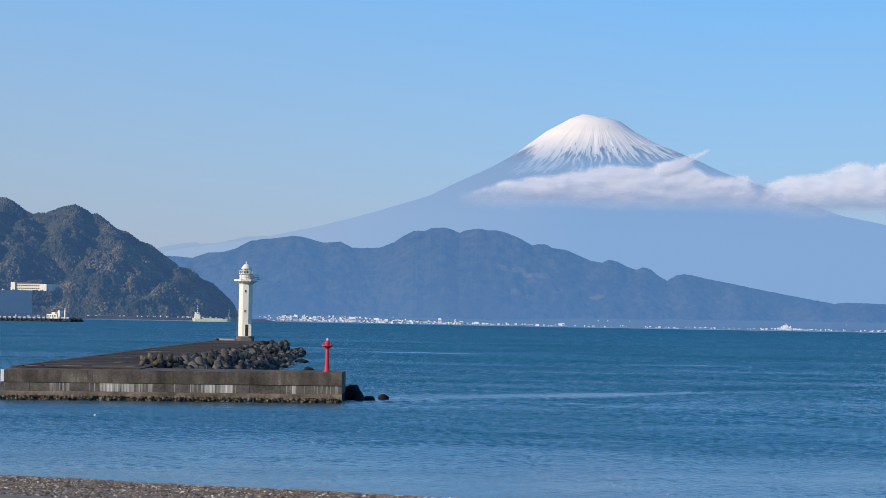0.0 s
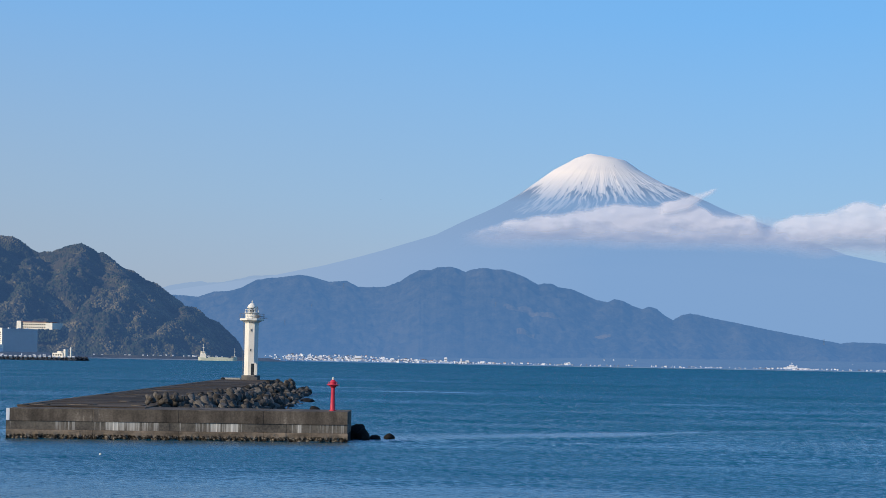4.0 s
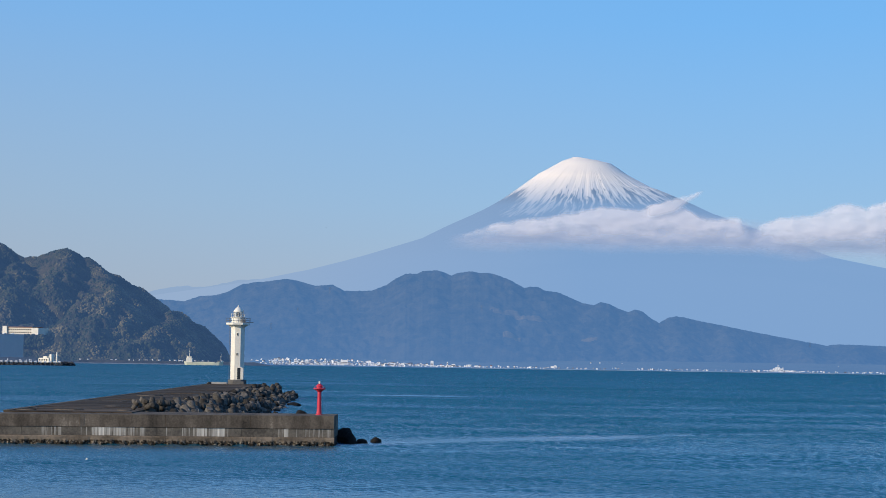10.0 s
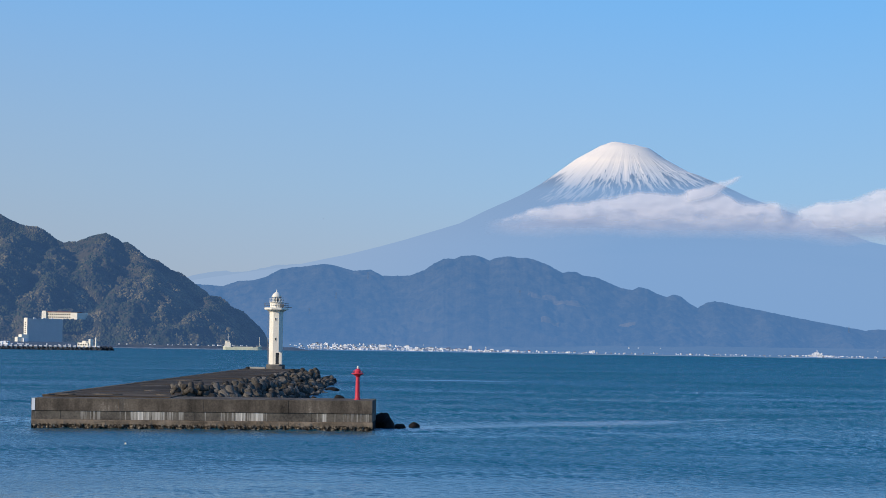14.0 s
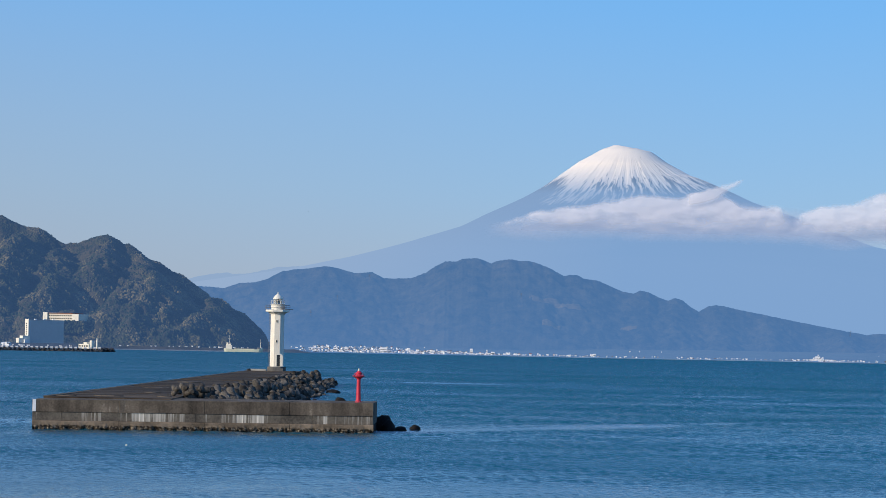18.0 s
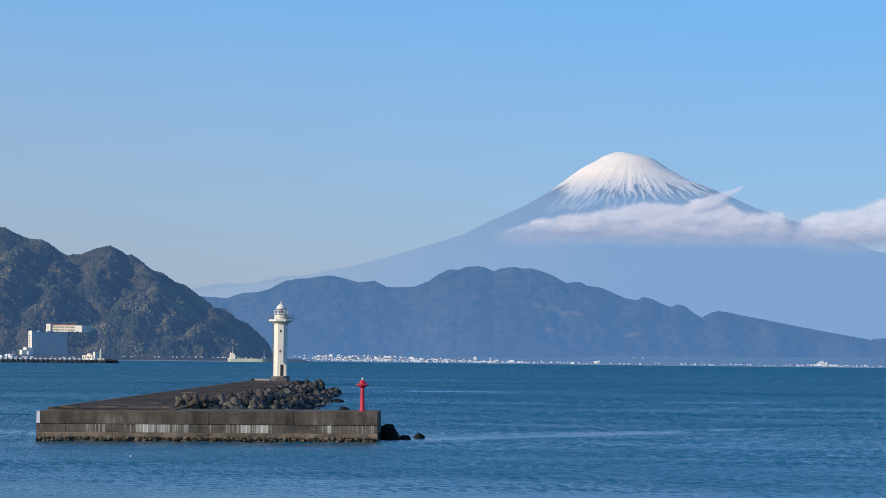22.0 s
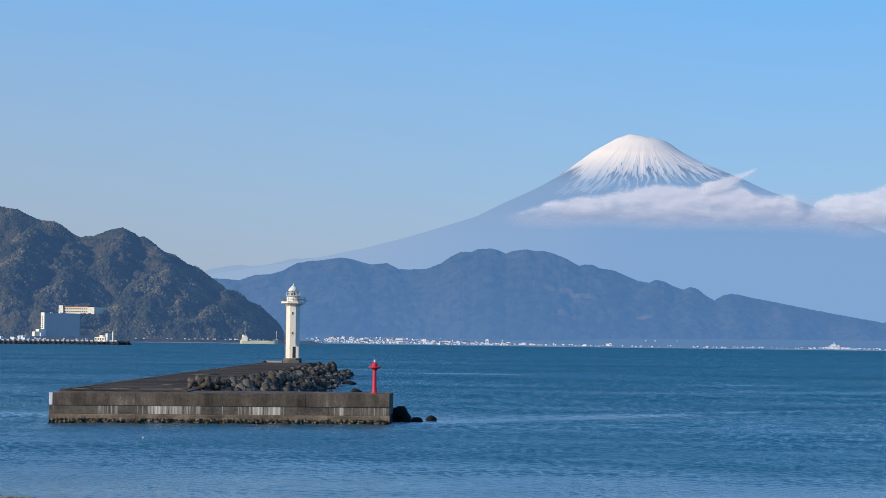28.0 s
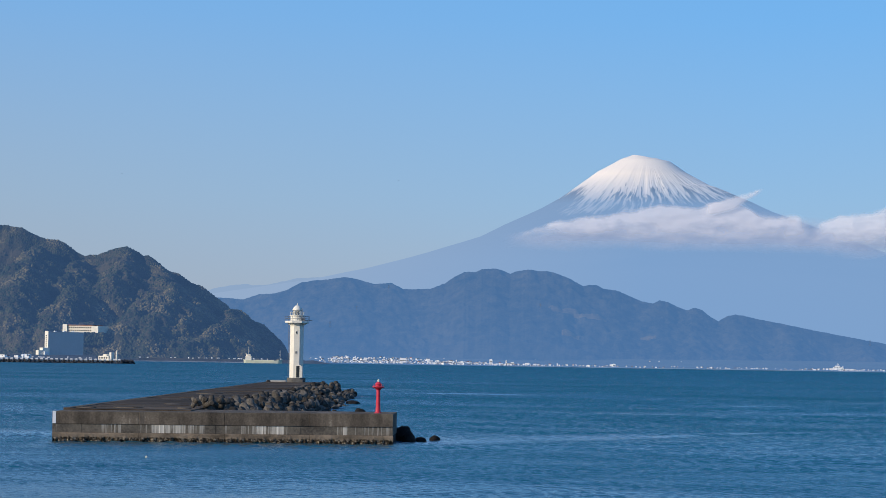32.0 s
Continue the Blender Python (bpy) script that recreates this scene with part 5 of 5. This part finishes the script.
# ---------------------------------------------------------------- cloud bank before the volcano
def cloud(name, keys, lows, d, puff, dens, seed, glow, base, nu=300, nv=44, top_soft=1.7, foot_soft=9.0, ragged=1.0):
    """A bank of vapour: billows stand out towards the shore, the rim is ragged, the foot thins away. UV is in tens of thousandths."""
    k = Mat(name + "_vapour")
    rise, fall_ = k.axis(k.coords("UV"), "X"), k.axis(k.coords("UV"), "Y")
    n1 = k.noise(k.coords("Position", (0.034, 0.01, 0.055)), 1.0, 5, 0.52)
    n2 = k.noise(k.coords("Position", (0.012, 0.004, 0.032)), 1.0, 3, 0.5)
    mottle = k.math("ADD", k.math("MULTIPLY", k.math("SUBTRACT", n1, 0.5), 0.8 * ragged), k.math("MULTIPLY", k.math("SUBTRACT", n2, 0.5), 2.0 * ragged))
    rim = k.grey(k.math("ADD", rise, k.math("MULTIPLY", k.math("SUBTRACT", n1, 0.5), 3.2 * ragged)), 0.0, top_soft)
    foot = k.grey(fall_, 0.0, foot_soft)
    thick = k.grey(k.math("ADD", k.math("MULTIPLY", foot, 1.25), mottle), 0.12, 1.0)
    k.set(Base_Color=base, Roughness=1.0, Alpha=k.math("MULTIPLY", k.math("MULTIPLY", thick, rim), dens))
    k.p.inputs["Specular IOR Level"].default_value = 0.0
    # scattered skylight is put into the vapour as a faint blue emission
    k.set(Emission_Color=(0.34, 0.42, 0.62), Emission_Strength=glow)
    kx, ky = zip(*keys)
    verts, uvs = [], []
    for r in range(nv):
        q = r / (nv - 1)
        for i in range(nu):
            u = kx[0] + (kx[-1] - kx[0]) * i / (nu - 1)
            top = float(np.interp(u, kx, ky)) + 0.35 * fbm(u * 0.5, 1, seed)
            low = float(np.interp(u, *zip(*lows)))
            e = low + (top - low) * q
            dd = d - puff * (math.sin(math.pi * q) + 0.5 * fbm(u * 0.13, e * 0.22, seed, 2))
            verts.append((dd * u / 1000, dd, EYE + dd * e / 1000))
            ends = min(u - kx[0], kx[-1] - u)
            uvs.append((min(top - e, 0.35 * ends), min(e - low, 0.8 * ends)))
    me = mesh_of(name, verts, grid_faces(nv, nu), k.m)
    ul = me.uv_layers.new(name="UVMap")
    li = np.empty(len(me.loops), dtype=np.int32)
    me.loops.foreach_get("vertex_index", li)
    ul.data.foreach_set("uv", np.array(uvs, dtype=np.float32)[li].ravel())
    return tagged(new(name, me), "soft white cloud bank lying before the volcano", "cloud", kind="structure")


# the veil is a see-through glowing sheet that paints haze over the flanks
cloud("backdrop_veil", [(2, 48), (30, 55), (70, 60), (95, 60), (104, 58.5), (116, 57), (130, 56), (160, 58), (230, 58)], [(2, 42), (100, 42), (140, 40.5), (230, 40)], 4505, 1.5, 0.80, 33.0, 0.60, (0.26, 0.27, 0.31), top_soft=6.0, foot_soft=7.0, ragged=0.4)
cloud("backdrop_cloud", [(9, 49), (12.2, 50.1), (17.5, 52.3), (24.9, 54.5), (34.5, 55.9), (40.9, 56.6), (47.3, 57.8), (55.8, 59.6), (62.2, 61.4), (68.6, 60.5), (77.2, 60.2), (82.5, 62), (89.9, 62.5), (95, 60.8), (99, 58.2), (106, 56.8), (113.4, 57.8), (118.5, 55), (122, 51)],
      [(9, 46.5), (122, 46.5)], 4490, 3.0, 0.66, 21.0, 0.36, (0.68, 0.63, 0.61))
cloud("backdrop_cloud", [(78, 60.5), (84, 62.4), (90, 64.1), (95.2, 65.6), (100, 67.3), (102.5, 67.8)], [(78, 55), (84, 56), (90, 58), (95, 61), (102.5, 66.6)], 4484, 1.5, 0.55, 24.0, 0.36, (0.68, 0.63, 0.61), nu=90, top_soft=1.2, foot_soft=2.5, ragged=0.7)
cloud("backdrop_cloud", [(117, 51), (119.7, 52.4), (123.9, 55.4), (130.3, 58), (137.8, 58.5), (145.3, 60), (152.7, 63.1), (156.4, 63.7), (162.4, 62.1), (168.8, 63.9), (172, 65.6), (176.9, 65), (195, 65), (230, 62)],
      [(117, 45), (150, 45.5), (230, 47)], 4480, 3.0, 0.74, 27.0, 0.36, (0.68, 0.63, 0.61))

# ---------------------------------------------------------------- beach stones and drift
sv = np.array([(0.5, 0, 0), (-0.5, 0, 0), (0, 0.5, 0), (0, -0.5, 0), (0.2, 0.1, 0.5), (-0.1, 0.15, -0.5), (-0.3, -0.2, 0.35)])
sf = [(0, 2, 4), (2, 1, 4), (1, 6, 4), (6, 3, 4), (3, 0, 4), (1, 3, 6), (2, 0, 5), (1, 2, 5), (3, 1, 5), (0, 3, 5)]
pv, pf, off = [], [], 0
for i in range(30000):
    x = gen.uniform(-20, 4)
    y = 84.1 - 0.475 * x - gen.uniform(0, 4.6) ** 2 - 0.1
    s = abs(gen.normal(0, 0.028)) + 0.022
    a = gen.uniform(0, 6.28)
    rot = np.array([[math.cos(a), -math.sin(a), 0], [math.sin(a), math.cos(a), 0], [0, 0, 1]])
    pv.append((sv * np.array([s * 1.4, s, s * 0.7])) @ rot.T + np.array([x, y, ground_z(x, y) + 0.2 * s]))
    pf += [[q + off for q in f] for f in sf]
    off += len(sv)
k = Mat("pebble")
k.set(Base_Color=k.ramp(k.n.new("ShaderNodeNewGeometry").outputs["Random Per Island"], [(0.0, (0.045, 0.035, 0.027)), (0.5, (0.17, 0.135, 0.10)), (0.75, (0.28, 0.18, 0.115)), (0.93, (0.45, 0.39, 0.32)), (1.0, (0.72, 0.66, 0.58))]), Roughness=0.85)
tagged(new("pebbles", mesh_of("pebbles", np.concatenate(pv).tolist(), pf, k.m, False)), "grey and brown pebbles along the waterline", "pebbles", kind="stuff")
DRY = rough_mat("dry_driftwood", (0.15, 0.095, 0.055), (0.36, 0.25, 0.155), 2.0, 0.9, 0.4, 8)
for i in range(64):
    x = rng.uniform(-18, 1)
    y = 84.1 - 0.475 * x - rng.uniform(2.0, 14.0)
    b = bmesh.new()
    l = rng.uniform(0.06, 0.24)
    rod(b, (-l, 0, 0.02), (0, 0.08 * rng.uniform(-1, 1), 0.06), 0.014, 6, 0.02)
    rod(b, (0, 0, 0.05), (l * 0.8, 0.2 * rng.uniform(-1, 1), 0.03), 0.02, 6, 0.008)
    if i % 2:
        rod(b, (0, 0, 0.05), (l * 0.3, 0.3 * rng.uniform(-1, 1), 0.12), 0.012, 6, 0.006)
    o = part("driftwood", b, DRY)
    o.matrix_basis = pose(x, y, ground_z(x, y) + 0.01, 0, 0, rng.uniform(-60, 60))
    tagged(o, "dry tan driftwood stick on the gravel", "driftwood", "driftwood on the beach")

# ---------------------------------------------------------------- black kite
k = Mat("kite_feathers")
v = k.coords("Object")
a_, b_ = k.noise(v, 14.0, 4), k.noise(k.coords("Object", (60, 12, 12)), 1.0, 3)
k.set(Base_Color=k.ramp(k.math("ADD", k.math("MULTIPLY", a_, 0.6), k.math("MULTIPLY", b_, 0.4)), [(0.40, (0.003, 0.003, 0.003)), (0.64, (0.006, 0.005, 0.005)), (0.76, (0.05, 0.04, 0.03))]), Roughness=0.8)
k.p.inputs["Specular IOR Level"].default_value = 0.15
k.bump(b_, 0.4, 0.01)
FEATHER = k.m
BEAK = rough_mat("beak_horn", (0.02, 0.02, 0.02), (0.06, 0.055, 0.05), 20, 0.4, 0.1, 4)


def plate(bm, outline, thick, camber=0.0):
    """A thin lens-shaped feather sheet from an outline in x, y."""
    n = len(outline)
    cx, cy_ = sum(p[0] for p in outline) / n, sum(p[1] for p in outline) / n
    ring = [bm.verts.new((x, y, camber * (y - cy_))) for x, y in outline]
    inner_hi = [bm.verts.new((cx + (x - cx) * 0.82, cy_ + (y - cy_) * 0.7, thick / 2 + camber * (y - cy_) * 0.7)) for x, y in outline]
    inner_lo = [bm.verts.new((cx + (x - cx) * 0.82, cy_ + (y - cy_) * 0.7, -thick / 2 + camber * (y - cy_) * 0.7)) for x, y in outline]
    for i in range(n):
        q = (i + 1) % n
        bm.faces.new((ring[i], ring[q], inner_hi[q], inner_hi[i]))
        bm.faces.new((ring[q], ring[i], inner_lo[i], inner_lo[q]))
    bm.faces.new(inner_hi)
    bm.faces.new(inner_lo[::-1])
    return bm


def sheet(bm, sections, s, n=6):
    """A cambered wing from sections of place along the span, front, back, height and thickness."""
    up_, dn_ = [], []
    for x, front_y, back_y, z, th in sections:
        arc = [(front_y + (back_y - front_y) * c / n, c / n) for c in range(n + 1)]
        up_.append([bm.verts.new((s * x, y, z + 0.018 * (1 - (2 * f - 0.8) ** 2) + th * (4 * f * (1 - f)) ** 0.5 * (1.2 - f))) for y, f in arc])
        dn_.append([bm.verts.new((s * x, y, z + 0.018 * (1 - (2 * f - 0.8) ** 2) - 0.002 - 0.4 * th * (4 * f * (1 - f)) ** 0.5 * (1.2 - f))) for y, f in arc])
    for g, flip in ((up_, s < 0), (dn_, s > 0)):
        for p, q in zip(g, g[1:]):
            for c in range(n):
                f = (p[c], p[c + 1], q[c + 1], q[c])
                bm.faces.new(f if flip else f[::-1])
    for a_row, b_row in ((up_[0], dn_[0]), (up_[-1], dn_[-1])):
        for c in range(n):
            bm.faces.new((a_row[c], a_row[c + 1], b_row[c + 1], b_row[c]))
    for c in (0, n):
        for i in range(len(sections) - 1):
            bm.faces.new((up_[i][c], up_[i + 1][c], dn_[i + 1][c], dn_[i][c]))
    bmesh.ops.recalc_face_normals(bm, faces=bm.faces)
    return bm


def kite_bird(name, label):
    e = tagged(empty(name), label, "bird")
    b = lathe([(0.012, -0.27), (0.026, -0.22), (0.039, -0.13), (0.048, -0.03), (0.051, 0.06), (0.045, 0.13), (0.034, 0.19)], 16)
    for q in b.verts:
        q.co = Vector((q.co.x, q.co.z, q.co.y * 0.9 - 0.01))
    bmesh.ops.recalc_face_normals(b, faces=b.faces)
    part("body", b, FEATHER, e, smooth=True)
    b = bmesh.new()
    bmesh.ops.create_uvsphere(b, u_segments=14, v_segments=10, radius=0.035, matrix=Matrix.Translation((0, 0.212, -0.006)) @ Matrix.Diagonal((0.9, 1.2, 0.95, 1)))
    hd = part("head", b, FEATHER, e, smooth=True)
    b = bmesh.new()
    rod(b, (0, 0.252, -0.004), (0, 0.285, -0.02), 0.012, 8, 0.003)
    part("beak", b, BEAK, hd)
    tail = part("tail", plate(bmesh.new(), [(-0.034, -0.16), (0.034, -0.16), (0.075, -0.28), (0.105, -0.385), (0.05, -0.372), (0.0, -0.36), (-0.05, -0.372), (-0.105, -0.385), (-0.075, -0.28)], 0.014), FEATHER, e, "shallow-forked brown tail")
    tail.matrix_basis = pose(0, -0.17, -0.012, 8, 22, 0) @ pose(0, 0.17, 0)
    wings = []
    for s in (1, -1):
        w = part("wing", sheet(bmesh.new(), [(-0.02, 0.11, -0.13, -0.02, 0.020), (0.06, 0.13, -0.14, 0.006, 0.018), (0.14, 0.155, -0.14, 0.020, 0.016), (0.22, 0.18, -0.13, 0.024, 0.014),
                                             (0.29, 0.20, -0.115, 0.018, 0.013), (0.36, 0.205, -0.10, 0.004, 0.012)], s), FEATHER, e, smooth=True)
        w.matrix_basis = pose(s * 0.045, 0, 0.03)
        b = sheet(bmesh.new(), [(-0.015, 0.205, -0.10, 0.004, 0.012), (0.07, 0.20, -0.09, -0.004, 0.011), (0.15, 0.175, -0.075, -0.014, 0.009), (0.22, 0.14, -0.05, -0.024, 0.007), (0.26, 0.11, -0.01, -0.03, 0.004)], s)
        b.verts.ensure_lookup_table()
        covert = min(b.verts, key=lambda q: (abs(q.co.x) - 0.20) ** 2 + (q.co.y - 0.03) ** 2)
        for i in range(7):
            a = radians(12 - 13.5 * i)
            l = (0.20, 0.25, 0.26, 0.24, 0.20, 0.16, 0.13)[i]
            rx, ry = 0.235 - 0.012 * i, 0.115 - 0.024 * i
            ca, sa = math.cos(a), math.sin(a)
            rows_f = []
            for f, wd in ((0.0, 0.018), (0.35, 0.017), (0.7, 0.012), (1.0, 0.002)):
                px, py, pz = rx + ca * l * f, ry + sa * l * f, -0.027 - 0.02 * f + 0.05 * f * f * (1 - i * 0.12)
                rows_f.append([b.verts.new((s * (px - sa * wd * c), py + ca * wd * c, pz + (0.003 if c == 0 else 0))) for c in (-1, 0, 1)])
            b.faces.new((covert, rows_f[0][0], rows_f[0][1]))
            b.faces.new((covert, rows_f[0][1], rows_f[0][2]))
            for p, q in zip(rows_f, rows_f[1:]):
                for c in (0, 1):
                    b.faces.new((p[c], p[c + 1], q[c + 1], q[c]))
        o = part("outer_wing", b, FEATHER, w, "outer wing with fingered feather tips", smooth=True)
        o.matrix_basis = pose(s * 0.35, 0, 0)
        wings.append((s, w, o))
    return e, wings


bird, bird_wings = kite_bird("black_kite", "dark brown kite flapping away over the water")
far_kites = []
for i in range(2):
    e, ws = kite_bird("soaring_kite", "tiny distant dark kite soaring in the sky")
    for s, w, o in ws:
        w.matrix_basis = pose(s * 0.045, 0, 0.03, 0, -s * 12, 0)
    far_kites.append(e)


def motions():
    walk(sea, [(0.0, pose(0, 0, 0)), (32.0, pose(0.8, -9.0, 0))])
    # the kite comes from behind, crosses the view and flies off
    turn = -26
    walk(bird, [(0.0, pose(-6, -42, 12, 4, 0, turn)), (5.0, pose(-2.6, -6, 8.2, 4, 0, turn)),
                (7.0, pose(-1.25, 8.2, 7.25, 4, 8, turn)), (7.3, pose(-0.955, 10.3, 7.06, -2.4, 9, turn)), (7.4, pose(-0.862, 11.1, 7.02, -2.8, 9, turn)),
                (7.5, pose(-0.761, 11.9, 6.97, -3.2, 8, turn)), (7.6, pose(-0.617, 12.9, 6.95, -3.6, 8, turn)), (7.7, pose(-0.413, 13.8, 6.89, -3.6, 7, turn)),
                (7.8, pose(-0.219, 14.8, 6.875, -3.6, 6, turn)), (8.0, pose(0.288, 16.7, 6.830, -4, 4, turn)), (8.1, pose(0.565, 17.4, 6.82, -4, 3, turn)),
                (8.2, pose(0.825, 18.2, 6.865, -3.6, 2, turn)), (8.3, pose(1.13, 18.9, 6.885, -3.2, 0, turn)), (8.4, pose(1.423, 19.6, 6.966, -3, 2, turn)),
                (8.5, pose(1.72, 20.3, 7.05, 4, 0, turn)), (8.6, pose(2.044, 20.9, 7.097, 4, -4, turn)), (8.7, pose(2.279, 21.5, 7.114, 4, -6, turn)),
                (8.8, pose(2.534, 22, 7.222, 2, 0, turn)), (8.9, pose(2.728, 22.5, 7.226, 4, 2, turn)), (9.0, pose(2.90, 23, 7.23, -2, 2, turn)),
                (9.1, pose(3.144, 23.5, 7.361, -4, 6, turn)), (9.2, pose(3.435, 24, 7.433, -4, 8, turn)), (9.3, pose(3.704, 24.5, 7.453, -2, 6, turn)),
                (9.4, pose(3.97, 25, 7.504, 0, 4, turn)), (9.5, pose(4.392, 25.6, 7.538, 0, 4, turn)), (9.6, pose(4.725, 26.2, 7.604, 0, 4, turn)),
                (10.0, pose(6.2, 28.6, 7.8, 2, 4, turn)), (14.0, pose(21, 52, 9.5, 2, 0, turn)), (32.0, pose(92, 165, 16, 2, 0, turn))])
    # inner and outer wing lift in degrees, right then left, with the lean of the body taken off
    beats = [(0.0, 8, -10, 12, 6), (7.0, 6, -13, 12, 6), (7.5, 5, -13, 13, 9), (7.7, 5, -12, 17, 3), (8.0, 4, -1, 18, 4), (8.2, 7, -4, 19, -6), (8.3, 7, -4, 18, -8),
             (8.4, -6, -8, 3, -12), (8.5, 0, -56, 0, -48), (8.6, 46, 44, 54, 15), (8.7, 14, 18, 6, 8), (8.8, -10, -43, -17, -57), (8.9, 44, 16, 52, 15), (9.0, 17, 14, 38, 37),
             (9.1, -29, -42, -16, -31), (9.2, 38, -36, 52, -8), (9.3, 26, 26, 47, 42), (9.4, -46, -46, -9, -20), (9.5, 34, -26, 56, -32), (9.6, 24, 24, 46, 41),
             (9.8, -30, -40, -30, -40), (10.0, 30, 20, 30, 20), (11.0, 10, -4, 10, -4), (32.0, 10, -4, 10, -4)]
    for s, w, o in bird_wings:
        rows_w, rows_o = [], []
        for t, ri, ro, le, lo_ in beats:
            inner, outer = (ri, ro) if s > 0 else (le, lo_)
            rows_w.append((t, pose(s * 0.045, 0, 0.03, 0, -s * inner, 0) @ pose(0, 0, 0, 4, 0, 0)))
            rows_o.append((t, pose(s * 0.35, 0, 0, 0, -s * max(-85, min(85, outer - inner)), 0)))
        walk(w, rows_w)
        walk(o, rows_o)
    walk(far_kites[0], [(0.0, pose(-40, 1720, 120, 0, 0, 60)), (9.0, pose(-63.9, 1700, 94.9, 0, 0, 80)), (13.0, pose(-91.6, 1700, 87.8, 0, 10, 70)), (22.0, pose(-110, 1720, 104, 0, 0, 20)), (32.0, pose(-62.1, 1700, 121.4, 0, 0, -60))])
    walk(far_kites[1], [(0.0, pose(380, 1700, 260, 0, 0, 90)), (20.0, pose(150, 1700, 240, 0, 0, 90)), (28.0, pose(-40.7, 1700, 208.5, 0, 8, 100)), (32.0, pose(-240.8, 1700, 123.2, 0, 0, 110))])


motions()
